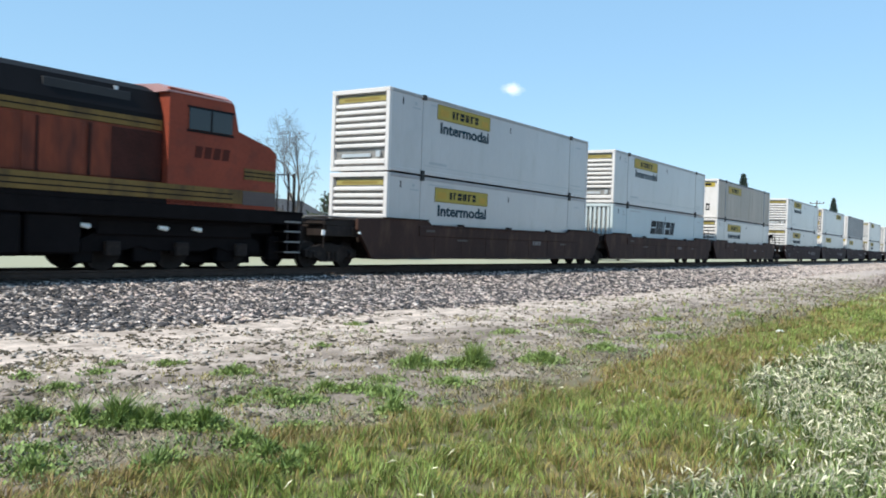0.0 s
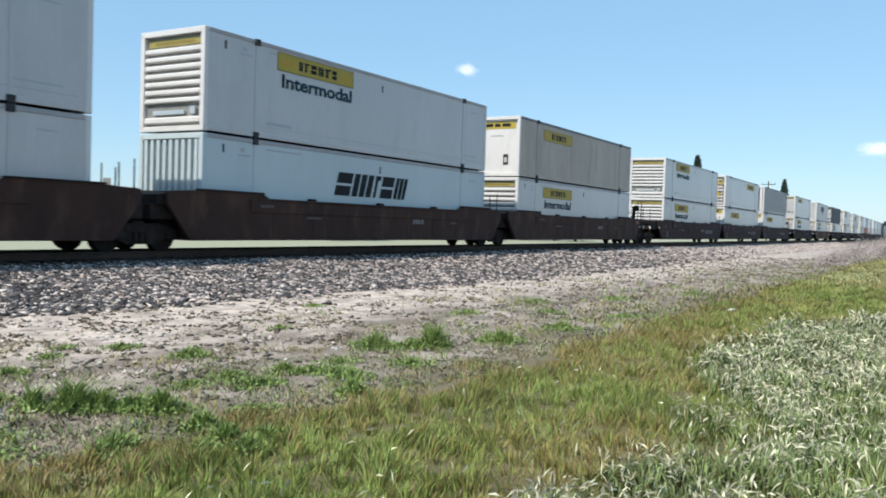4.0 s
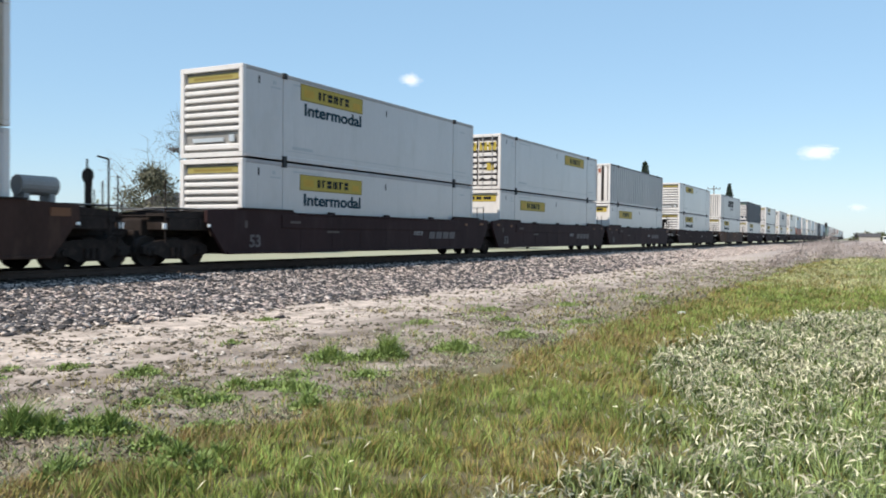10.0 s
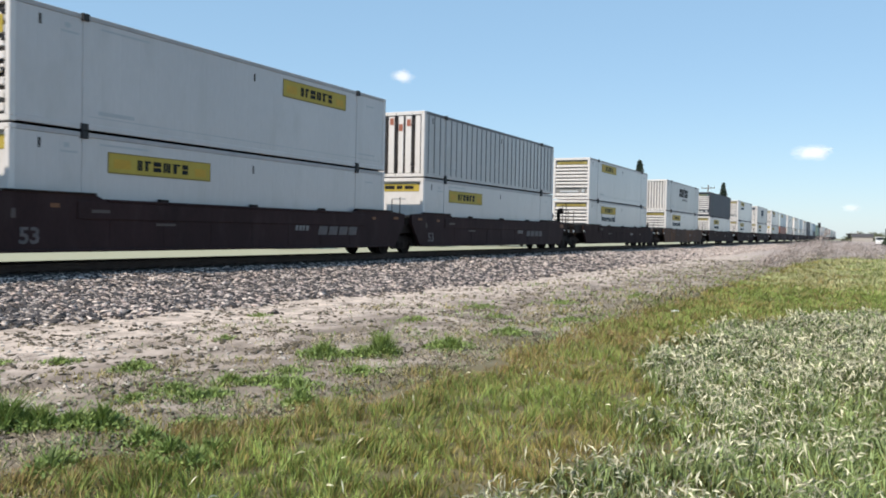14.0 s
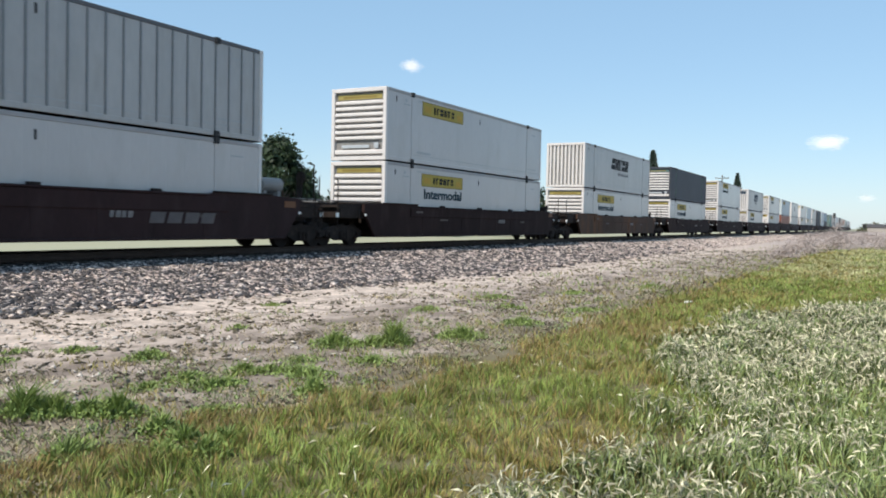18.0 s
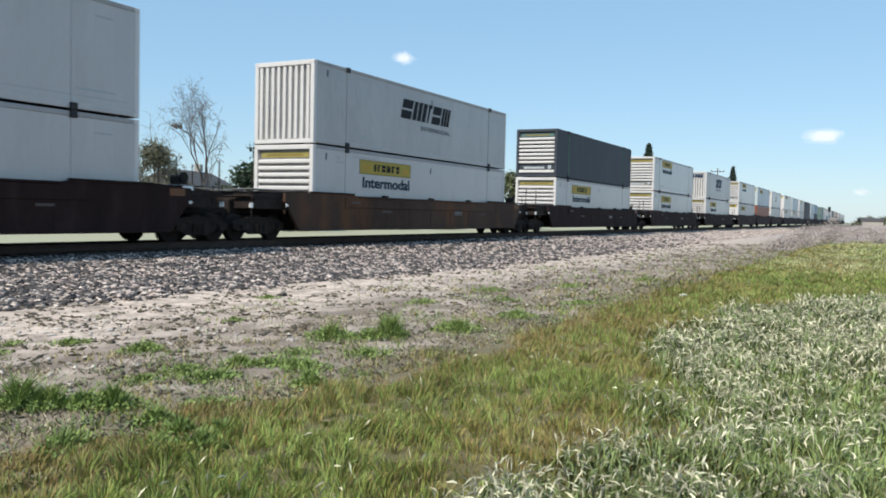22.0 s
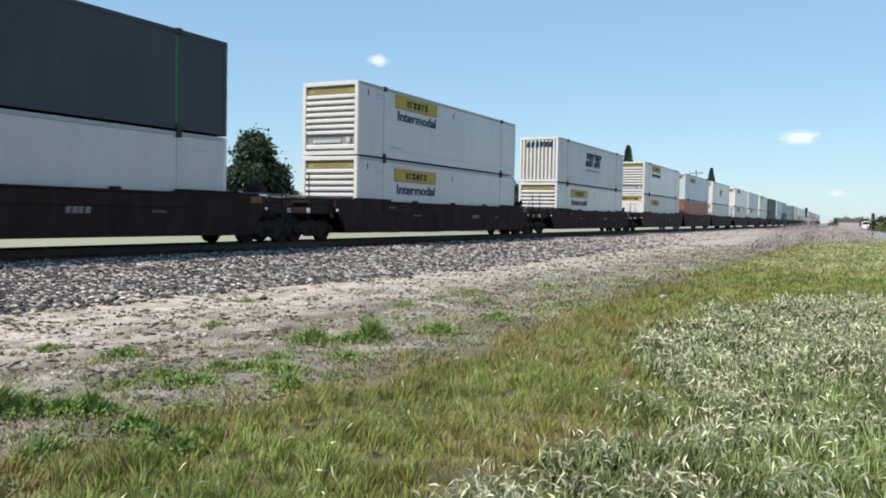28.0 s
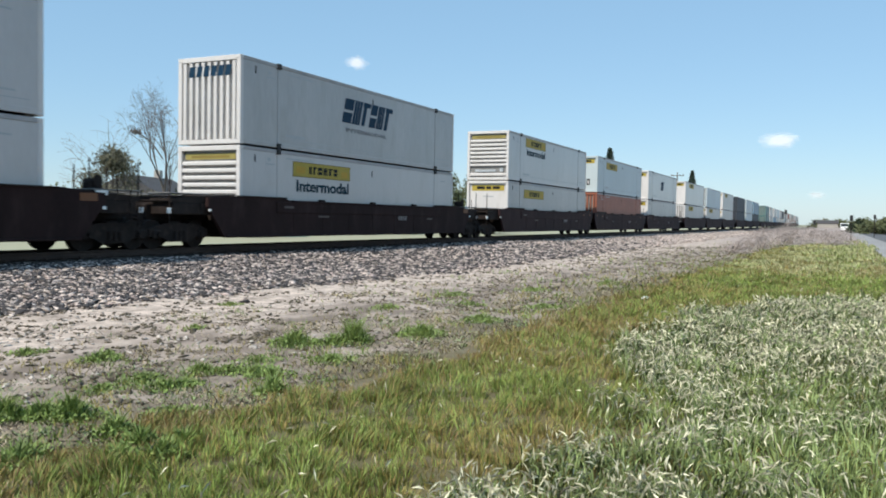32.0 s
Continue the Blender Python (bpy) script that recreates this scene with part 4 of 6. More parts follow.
            for z in (0.4, 1.1, 1.8, 2.4):
                part("hinge", kept("hinge", lambda: Geo().box(-0.04, 0.03, -0.04, 0.04, 0, 0.1, 0.008).mesh("hinge", BLACK)), None, box, at=(-HALF - 0.01, s * 1.1, z))
    elif end == "gapped":
        for k, y in enumerate((-0.95, -0.5, -0.1, 0.36, 0.86)):
            part("door_strip", kept(("strip", k % 2), lambda: Geo().box(-0.02, 0.04, -0.13, 0.13 + 0.04 * (k % 2), 0.17, TALL - 0.18, 0.015).mesh("door_strip", endpaint)), None, box, "white upright door strip", at=(-HALF + 0.06, y, 0))
        for y in (-0.72, 0.12, 0.6):
            part("lock_bar", kept("thinbar", lambda: Geo().tube((0, 0, 0.06), (0, 0, TALL - 0.06), 0.024, n=8).box(-0.04, 0.03, -0.07, 0.07, 0.5, 0.6, 0.01).box(-0.04, 0.03, -0.07, 0.07, 2.2, 2.3, 0.01).mesh("lock_bar", BLACK)), None, box, at=(-HALF + 0.02, y, 0))
        for y, z in ((-0.5, 2.2), (-0.1, 2.0), (0.36, 2.28)):
            part("rust_mark", kept("rustmark", lambda: Geo().box(-0.006, 0, -0.1, 0.1, 0, 0.3).mesh("rust_mark", ORANGEBOX)), None, box, "dull red mark", at=(-HALF + 0.038, y, z))
    if side == "posts":
        rib = kept("rib", lambda: Geo().box(-0.03, 0.03, -0.025, 0.0, 0.17, TALL - 0.12, 0.008).mesh("side_post", SILVERDARK))
        for k in range(29):
            part("side_post", rib, None, box, at=(-HALF + 0.42 + k * 0.547, face + 0.02, 0))
    if line:
        part("painted_line", kept("line", lambda: Geo().box(-0.05, 0.05, -0.004, 0.0, 0.2, TALL - 0.14).mesh("painted_line", line)), None, box, "green upright line", at=(-5.98, face + 0.018, 0))
        part("painted_line", kept("line", lambda: None), None, box, "green upright line", at=(6.02, face + 0.018, 0))
    for x, z, w, h in signs:
        yellow_sign(box, -HALF + x, z, w, h, face + 0.02)
    for word in words:
        word(box, face + 0.012)
    if not far and paint not in (GREY, CREAM):
        for x, z, w, h in ((1.35, 2.3, 0.5, 0.05), (1.45, 2.42, 0.16, 0.12), (2.45, 0.42, 1.15, 0.1), (14.2, 0.5, 1.2, 0.05), (14.75, 2.35, 0.55, 0.05), (2.5, 2.55, 1.6, 0.05)):
            part("stencil", kept(("stencil", w, h), lambda: Geo().box(0, w, -0.003, 0, 0, h).mesh("stencil", FAINT)), None, box, at=(-HALF + x, face + 0.019, z))
        part("side_seam", kept("seam", lambda: Geo().box(-5.9, 7.7, -0.004, 0, 0.34, 0.365).mesh("side_seam", FAINT)), None, box, at=(0, face + 0.019, 0))
        part("marker_slot", kept("slot", lambda: Geo().box(0, 0.07, -0.006, 0, 0, 0.24).mesh("marker_slot", BLACK)), None, box, at=(-HALF + 0.75, face + 0.019, 2.35))
        part("marker_slot", kept("slot", lambda: None), None, box, at=(-HALF + 8.3, face + 0.019, 2.25))
    return box


INKTOP = surface("dark_top_rail_paint", (0.1, 0.1, 0.11), 0.5, vary=0.1, bump=0.05)
SILVERDARK = surface("dull_grey_post", (0.2, 0.21, 0.22), 0.5, vary=0.1, bump=0.05)


def word_intermodal(x, z, wide, high):
    def put(box, face):
        part("lettering", kept(("intermodal", wide), lambda: text_mesh("Intermodal", high, TEAL, wide)), None, box, "dark teal word Intermodal", at=(-HALF + x, face, z))
    return put


def word_caps(x, z, wide, high):
    def put(box, face):
        part("lettering", kept(("caps", wide), lambda: text_mesh("INTERMODAL", high, FAINTINK, wide)), None, box, "thin grey word INTERMODAL", at=(-HALF + x, face, z))
    return put


FAINTINK = surface("thin_grey_lettering", (0.2, 0.2, 0.21), 0.6, vary=0.1, bump=0.0)


def mark_slanted(x, z, wide, high, material, shares):
    """A big trade mark of slanted blocks."""
    def put(box, face):
        w = (wide - 0.3 * high) / sum(shares)
        gap, at = w * sum(shares) / len(shares) * 0.13, -HALF + x
        for k, s in enumerate(shares):
            part("trade_mark", kept(("slanted", wide, k), lambda: blocks([w * s * 0.87], high, 0, 0.3, k=k).mesh("trade_mark", material)), None, box, "bold dark slanted block of a trade mark", at=(at, face, z))
            at += w * s * 0.87 + gap
    return put


def wheelset(truck, x, r=0.42):
    """An axle with its two wheels; turns as the train rolls."""
    def make():
        g = Geo()
        g.tube((0, -0.8, 0), (0, 0.8, 0), 0.08, n=10)
        for s in (-1, 1):
            for y0, y1, rad in ((0.69, 0.83, r), (0.66, 0.69, r + 0.028), (0.83, 0.9, 0.13)):
                g.tube((0, s * y0, 0), (0, s * y1, 0), rad, n=22)
            for k in range(4):
                a = k * math.pi / 2
                g.tube((math.cos(a) * r * 0.55, s * 0.83, math.sin(a) * r * 0.55), (math.cos(a) * r * 0.55, s * 0.845, math.sin(a) * r * 0.55), 0.05, n=6)
        return g.mesh("wheelset", IRON)
    ob = part("wheelset", kept(("wheelset", r), make), None, truck, at=(x, 0, r))
    TURNING.append((ob, x, r))
    return ob


def truck(car, x):
    """A two-axle freight bogie."""
    def make():
        g = Geo()
        for s in (-1, 1):
            g.prism([(-1.2, 0.36), (-1.2, 0.56), (-0.95, 0.66), (-0.45, 0.74), (0.45, 0.74), (0.95, 0.66), (1.2, 0.56), (1.2, 0.36), (0.75, 0.36), (0.42, 0.2), (-0.42, 0.2), (-0.75, 0.36)], s * 0.98 - 0.07, s * 0.98 + 0.07)
            for k in (-0.18, 0, 0.18):
                g.tube((k, s * 1.06, 0.26), (k, s * 1.06, 0.52), 0.075, n=8)
            g.box(-1.08, -0.76, s * 1.0 - 0.1, s * 1.0 + 0.1, 0.3, 0.56, 0.03).box(0.76, 1.08, s * 1.0 - 0.1, s * 1.0 + 0.1, 0.3, 0.56, 0.03)
        g.box(-0.2, 0.2, -0.95, 0.95, 0.5, 0.8, 0.03)
        return g.mesh("truck", IRON)
    ob = part("truck", kept("truck", make), None, car, "grimy black bogie frame", at=(x, 0, RAILTOP))
    ob.data = kept("truck", make)
    cap = kept("cap", lambda: Geo().tube((0, -1.16, 0), (0, -1.1, 0), 0.085, n=10).mesh("bearing_cap", IRON))
    for k in (-0.86, 0.86):
        wheelset(ob, k)
        part("bearing_cap", cap, None, ob, at=(k, 0, 0.42))
    return ob


def well_car(label, paint, front, rear, far=False, stencil=True, tank=False, number=False):
    """One well of a container wagon, its well's centre at the origin. front and rear: 'coupled' or 'joined'."""
    car = thing("well_car", label, "rail wagon", "wells of the container train")
    a = 9.75 if front == "coupled" else 9.35
    b = 9.75 if rear == "coupled" else 9.35

    low = front == rear == "coupled"
    waist = 1.47 if low else 1.46 if paint is BROWNCAR else 1.54
    fore, aft = (1.54 if low else 1.61 if paint is BROWNCAR else 1.62 if k == "coupled" else 1.66 for k in (front, rear))

    def sill(sign):
        g = Geo().prism([(-a, 1.2), (-a, fore - 0.06), (-8.3, fore), (-5.85, fore), (-5.55, waist), (5.55, waist), (5.85, aft), (8.3, aft), (b, aft - 0.06), (b, 1.2), (b - 0.75, 0.27), (-a + 0.75, 0.27)],
                        sign * 1.38, sign * 1.50)
        y0, y1 = sorted((sign * 1.36, sign * 1.56))
        g.box(-a + 0.8, b - 0.8, y0, y1, 0.255, 0.33, 0.015)
        g.box(-5.5, 5.5, y0, y1, waist - 0.03, waist + 0.03, 0.015)
        g.box(-6.4, 6.4, min(sign * 1.49, sign * 1.53), max(sign * 1.49, sign * 1.53), 1.06, waist - 0.04, 0.012)
        for k in range(-3, 4):
            g.box(k * 1.8 - 0.02, k * 1.8 + 0.02, min(sign * 1.5, sign * 1.508), max(sign * 1.5, sign * 1.508), 0.36, waist - 0.03)
        return g
    for s in (-1, 1):
        part("side_sill", kept(("sill", s, front, rear, paint.name), lambda: sill(s).mesh("side_sill", paint)), None, car)
    part("well_floor", kept("wellfloor", lambda: Geo().box(-8.6, -7.6, -1.37, 1.37, 0.25, 0.34).box(7.6, 8.6, -1.37, 1.37, 0.25, 0.34).box(-0.3, 0.3, -1.37, 1.37, 0.25, 0.34)
         .box(-4.4, -4, -1.37, 1.37, 0.25, 0.34).box(4, 4.4, -1.37, 1.37, 0.25, 0.34).box(-8.5, 8.5, -0.15, 0.15, 0.26, 0.33).mesh("well_floor", IRON)), None, car)
    cap = kept("sillcap", lambda: Geo().box(-1.25, 1.25, -0.1, 0.1, 0, 0.045, 0.015).mesh("sill_cap", IRON))
    for x in (-7.1, 7.1):
        for s in (-1, 1):
            part("sill_cap", cap, None, car, at=(x, s * 1.46, (fore if x < 0 else aft) + 0.002))
    if not far:
        block = kept("sillblock", lambda: Geo().box(-0.16, 0.16, -0.07, 0.07, 0, 0.07, 0.015).mesh("sill_block", IRON))
        for x in (-3.6, 0.1, 3.7):
            part("sill_block", block, None, car, at=(x, -1.44, waist + 0.032))
    for sign, kind, limit in ((-1, front, a), (1, rear, b)):
        end = pose(0, 0, 0, 0, 0, 0 if sign > 0 else 180)

        def ends(name, geo, material, text=""):
            ob = part(name, kept((name, kind, material.name), lambda: geo().mesh(name, material)), None, car, text)
            ob.matrix_basis = end
            return ob
        if kind == "coupled":
            ends("end_platform", lambda: Geo().box(8.35, 8.6, -1.37, 1.37, 0.35, 1.58, 0.03).box(8.6, 11.2, -0.42, 0.42, 0.78, 1.25, 0.03).box(9.2, 9.9, -1.36, 1.36, 0.95, 1.3, 0.03)
                 .prism([(8.6, 1.3), (8.6, 1.58), (9.9, 1.5), (11.1, 1.42), (11.1, 1.3)], -1.3, -0.5).prism([(8.6, 1.3), (8.6, 1.58), (9.9, 1.5), (11.1, 1.42), (11.1, 1.3)], 0.5, 1.3).box(9.0, 11.0, -1.3, 1.3, 0.95, 1.3, 0.02).box(8.7, 11.4, -0.35, 0.35, 0.5, 0.95, 0.02), IRON)
            ends("walkway", lambda: Geo().box(9.5, 11.15, -1.32, -0.45, 1.555, 1.59, 0.01).box(9.5, 11.15, 0.45, 1.32, 1.555, 1.59, 0.01).box(10.75, 11.15, -0.45, 0.45, 1.5, 1.54, 0.01), GRATE, "pale grey open-grid walkway")
            ends("coupler", lambda: Geo().box(11.2, 11.55, -0.12, 0.12, 0.78, 0.98, 0.03).box(11.5, 11.82, -0.2, 0.12, 0.74, 1.02, 0.04), IRON, "heavy iron coupler")
            ends("handrail", lambda: Geo().path([(11.1, -1.25, 0.6), (11.1, -1.25, 2.35)], 0.022).path([(10.3, -1.34, 1.5), (10.3, -1.34, 1.95)], 0.016)
                 .path([(11.1, 1.25, 0.6), (11.1, 1.25, 2.35)], 0.022).path([(11.12, -1.25, 1.35), (11.12, 1.25, 1.35)], 0.02), IRON)
            ends("ladder", lambda: Geo().path([(10.75, -1.35, 0.5), (10.75, -1.35, 1.6)], 0.018).path([(11.12, -1.35, 0.5), (11.12, -1.35, 1.6)], 0.018)
                 .path([(10.75, -1.35, 0.55), (11.12, -1.35, 0.55)], 0.016).path([(10.75, -1.35, 0.85), (11.12, -1.35, 0.85)], 0.016).path([(10.75, -1.35, 1.15), (11.12, -1.35, 1.15)], 0.016), IRON)
            ends("air_hose", lambda: Geo().path([(11.4, -0.4, 0.85), (11.55, -0.42, 0.5), (11.7, -0.4, 0.32), (11.8, -0.35, 0.35)], 0.03), BLACK)
            if not far:
                lamp = kept("reflector", lambda: Geo().box(-0.07, 0.07, -0.025, 0.025, -0.08, 0.08, 0.01).mesh("reflector", REFLECT))
                small = kept("small_reflector", lambda: Geo().box(-0.05, 0.05, -0.02, 0.02, -0.04, 0.04, 0.01).mesh("reflector", REFLECT))
                for s in (-1, 1):
                    part("reflector", lamp, None, car, "small bright white reflector", at=(sign * 11.17, s * 1.295, 1.06))
                    part("reflector", small, None, car, "small bright white reflector", at=(sign * 9.7, s * 1.52, 1.09))
                ends("orange_label", lambda: Geo().box(8.95, 9.5, -1.512, -1.5, 1.26, 1.46), AMBER, "orange label by the end")
            truck(car, sign * (HALF + 2.4))
        else:
            ends("end_platform", lambda: Geo().box(8.3, 8.55, -1.37, 1.37, 0.35, 1.58, 0.03).box(8.55, 9.6, -0.5, 0.5, 0.8, 1.2, 0.03)
                 .prism([(8.55, 1.2), (8.55, 1.57), (9.55, 1.45), (9.55, 1.2)], -1.3, 1.3).box(8.6, 9.68, -1.2, 1.2, 0.8, 1.2, 0.02), IRON)
            ends("handrail", lambda: Geo().path([(9.3, -1.3, 1.4), (9.3, -1.3, 2.3)], 0.02).path([(9.0, -1.1, 1.5), (9.0, -1.1, 2.2)], 0.02), IRON)
            if not far and paint in (DARKCAR, BLACKCAR):
                for x, z, w in ((8.67, 1.41, 0.175), (7.02, 1.37, 0.125)):
                    label_plate = kept(("orange", w), lambda: Geo().box(-w, w, -0.006, 0.006, -0.05, 0.05).mesh("orange_label", AMBER))
                    for side in (-1, 1):
                        part("orange_label", label_plate, None, car, "small faded orange label", at=(sign * x, side * 1.507, z))
            if sign > 0:
                truck(car, HALF + 1.65)
    if tank:
        part("air_reservoir", kept("tank", lambda: Geo().tube((8.75, -0.55, 2.0), (9.75, -0.55, 2.0), 0.24, n=16).box(8.8, 8.95, -0.75, -0.35, 1.45, 1.8).box(9.5, 9.65, -0.75, -0.35, 1.45, 1.8).mesh("air_reservoir", TANK)), None, car, "grey horizontal air tank", smooth=False)
        part("brake_stand", kept("brake", lambda: Geo().box(10.5, 10.62, -0.9, -0.7, 1.5, 2.4, 0.03).tube((10.4, -1.0, 2.3), (10.36, -1.0, 2.3), 0.2, n=14).path([(10.2, -1.2, 1.5), (10.2, -1.2, 2.7)], 0.025)
             .path([(10.85, -1.2, 1.5), (10.85, -1.2, 2.75), (10.5, -1.2, 2.8)], 0.025).mesh("brake_stand", IRON)), None, car, "black hand-brake stand and wheel")
    elif rear == "coupled" and not far:
        stand = part("brake_stand", kept("brakebox", lambda: Geo().box(9.75, 10.2, -0.95, -0.6, 1.5, 1.86, 0.06).tube((9.97, -1.0, 1.8), (9.97, -0.95, 1.8), 0.16, n=12).path([(9.85, -0.8, 1.8), (9.85, -0.8, 2.4)], 0.018).mesh("brake_stand", IRON)), None, car, "black brake gear box")
        part("label_plate", kept("brakeplate", lambda: Geo().box(9.6, 10.0, -1.32, -1.31, 1.43, 1.55).mesh("label_plate", REFLECT)), None, stand, "small white plate")
    if stencil and not far:
        for k in range(4):
            part("stencil_figure", kept(("figure", k % 2), lambda: blocks([0.12 + 0.03 * (k % 2)], 0.17, 0, 0.15, False).mesh("stencil_figure", FIGURE)), None, car, "dusty white stencilled figure", at=(2.15 + 0.19 * k, -1.507, 0.86))
        for x, y, z, w, h in ((-6.0, -1.534, 1.22, 0.55, 0.08), (-3.9, -1.507, 0.92, 0.7, 0.07), (4.9, -1.507, 0.9, 0.5, 0.07)):
            part("stencil_bar", kept(("carsten", w, h), lambda: Geo().box(0, w, -0.004, 0.004, 0, h).mesh("stencil_bar", STENCIL)), None, car, "faint dusty stencilled marks", at=(x, y, z))
    if number:
        for k in range(4):
            part("name_block", kept("nameblock", lambda: blocks([0.5], 0.3, 0, 0.3, False).mesh("name_block", PALEMARK)), None, car, "pale slanted block of a trade name", at=(3.4 + k * 0.62, -1.515, 0.72))
        part("lettering", kept("n53", lambda: text_mesh("53", 0.4, PALEMARK, 0.52)), None, car, "dusty white number 53", at=(-7.95, -1.507, 0.45))
        part("stencil_bar", kept("dash", lambda: Geo().box(0, 0.12, -0.004, 0, 0, 0.22).mesh("stencil_bar", STENCIL)), None, car, at=(-8.15, -1.502, 1.05))
    return car


FIGURE = surface("dusty_white_figures", (0.22, 0.2, 0.195), 0.7, vary=0.25, coarse=4, bump=0.0)
PALEMARK = surface("dusty_pale_mark", (0.11, 0.095, 0.095), 0.7, vary=0.2, coarse=3, bump=0.0)
REFLECT = surface("white_reflector", (0.9, 0.9, 0.88), 0.3, vary=0.05, bump=0.0)
TANK = surface("dusty_grey_tank", (0.3, 0.28, 0.27), 0.6, vary=0.15, bump=0.1)


def locomotive():
    """A six-axle diesel, its short nose facing +x at the origin of x."""
    loco = thing("locomotive", "grimy orange and black diesel locomotive with yellow stripes", "locomotive")
    nose = Geo().prism([(-1.55, 1.62), (0.0, 1.62), (0.0, 3.2), (-0.25, 3.38), (-1.55, 3.72)], -1.48, 1.48)
    part("nose", nose, CABORANGE, loco)
    cab = Geo().prism([(-3.7, 1.62), (-1.5, 1.62), (-1.42, 3.6), (-1.62, 4.36), (-1.78, 4.47), (-3.7, 4.52)], -1.5, 1.5)
    part("cab", cab, CABORANGE, loco)
    roof = Geo().across([(-1.52, 4.44), (-1.2, 4.6), (0, 4.68), (1.2, 4.6), (1.52, 4.44), (1.52, 4.40), (-1.52, 4.40)], -3.8, -1.7)
    part("cab_roof", roof, LOCOROOF, loco, "pale pinkish cab roof")
    for s in (-1, 1):
        w = part("side_window", Geo().box(-3.1, -2.42, s * 1.5 - 0.03, s * 1.5 + 0.012, 3.55, 4.1, 0.01).box(-2.36, -1.68, s * 1.5 - 0.03, s * 1.5 + 0.012, 3.55, 4.1, 0.01), GLASS, loco, "dark cab side window")
        part("window_frame", Geo().box(-3.16, -1.62, s * 1.51 - 0.01, s * 1.51 + 0.01, 4.1, 4.15).box(-3.16, -1.62, s * 1.51 - 0.01, s * 1.51 + 0.01, 3.49, 3.54).box(-2.42, -2.36, s * 1.51 - 0.01, s * 1.51 + 0.01, 3.54, 4.1), LOCODARK, w)
        part("number_bar", blocks([0.22] * 4, 0.3, 0.08, 0.15, False).mesh("number_bar", CABFIGURE), None, loco, "dark block figures", at=(-2.9, -1.506, 2.85)) if s < 0 else None
    part("windscreen", Geo().prism([(-1.43, 3.68), (-1.40, 3.68), (-1.58, 4.3), (-1.61, 4.3)], -1.3, -0.15).prism([(-1.43, 3.68), (-1.40, 3.68), (-1.58, 4.3), (-1.61, 4.3)], 0.15, 1.3), GLASS, loco)
    side = [(-1.28, 1.75), (-1.28, 3.35), (-1.28, 3.75), (-1.05, 4.35), (-0.6, 4.56), (0.6, 4.56), (1.05, 4.35), (1.28, 3.75), (1.28, 1.75)]
    part("long_hood", Geo().across([(-1.28, 1.75), (-1.28, 3.42), (1.28, 3.42), (1.28, 1.75)], -20.5, -3.72), LOCORANGE, loco)
    part("hood_top", Geo().across([(-1.29, 3.68), (-1.29, 3.8), (-1.08, 4.38), (-0.6, 4.58), (0.6, 4.58), (1.08, 4.38), (1.29, 3.8), (1.29, 3.68)], -20.5, -3.72), LOCODARK, loco, "black upper hood")
    part("hood_stripe", Geo().across([(-1.3, 3.43), (-1.3, 3.68), (1.3, 3.68), (1.3, 3.43)], -20.4, -3.75), LOCOYELLOW, loco, "dirty yellow stripe")
    part("stripe_line", Geo().box(-20.4, -3.8, -1.306, -1.3, 3.54, 3.57), LOCODARK, loco)
    part("sill_stripe", Geo().box(-20.2, -0.02, -1.515, -1.482, 1.74, 2.12), LOCOYELLOW, loco, "dirty yellow sill stripe")
    part("stripe_line", Geo().box(-20.2, -1.6, -1.522, -1.515, 1.84, 1.87).box(-20.2, -1.6, -1.522, -1.515, 1.97, 2.0), LOCODARK, loco)
    part("nose_stripe", Geo().box(-1.2, -0.02, -1.495, -1.481, 2.42, 2.72), LOCOYELLOW, loco)
    part("stripe_line", Geo().box(-1.2, -0.02, -1.502, -1.495, 2.5, 2.53).box(-1.2, -0.02, -1.502, -1.495, 2.61, 2.64), LOCODARK, loco)
    for k in range(10):
        x = -4.2 - k * 1.6
        part("hood_door", Geo().box(x - 1.5, x - 0.05, -1.296, -1.275, 2.16, 3.36, 0.006), LOCORANGE, loco)
    # Panel behind the cab: its shadow and soot put into one dark colour.
    part("grimy_panel", Geo().box(-5.15, -3.74, -1.305, -1.298, 2.16, 3.36), LOCODARKRED, loco, "dark red panel with soot and painted-in shade")
    for x in (-7.0, -5.75):
        part("door_seam", Geo().box(x, x + 0.08, -1.303, -1.298, 2.16, 3.36), LOCODARKRED, loco)
    part("sill_plate", Geo().box(-1.25, -0.03, -1.524, -1.516, 1.72, 2.1), DULLPLATE, loco, "dull grey plate at the sill's end")
    part("step_edge", Geo().box(0.35, 1.0, -1.54, -1.53, 0.42, 0.47).box(0.35, 1.0, -1.54, -1.53, 0.72, 0.77).box(0.35, 1.0, -1.54, -1.53, 1.02, 1.07).box(0.35, 1.0, -1.54, -1.53, 1.3, 1.35), GRATE, loco, "pale worn step edges")
    part("radiator_grille", Geo().box(-6.8, -4.6, -1.2, -1.1, 3.9, 4.25, 0.01), BLACK, loco)
    part("horn", Geo().box(-5.0, -4.9, -1.14, -1.02, 4.0, 4.35, 0.01), SILVER, loco, "small pale fitting on the hood")
    part("frame_sill", Geo().box(-20.8, 1.1, -1.5, 1.5, 1.25, 1.62, 0.02).box(-20.8, -1.55, -1.5, 1.5, 1.62, 1.74, 0.01), LOCOIRON, loco)
    part("front_platform", Geo().box(0.0, 1.15, -1.5, 1.5, 1.5, 1.62, 0.01).box(1.0, 1.2, -1.45, 1.45, 0.45, 1.5, 0.03), LOCOIRON, loco)
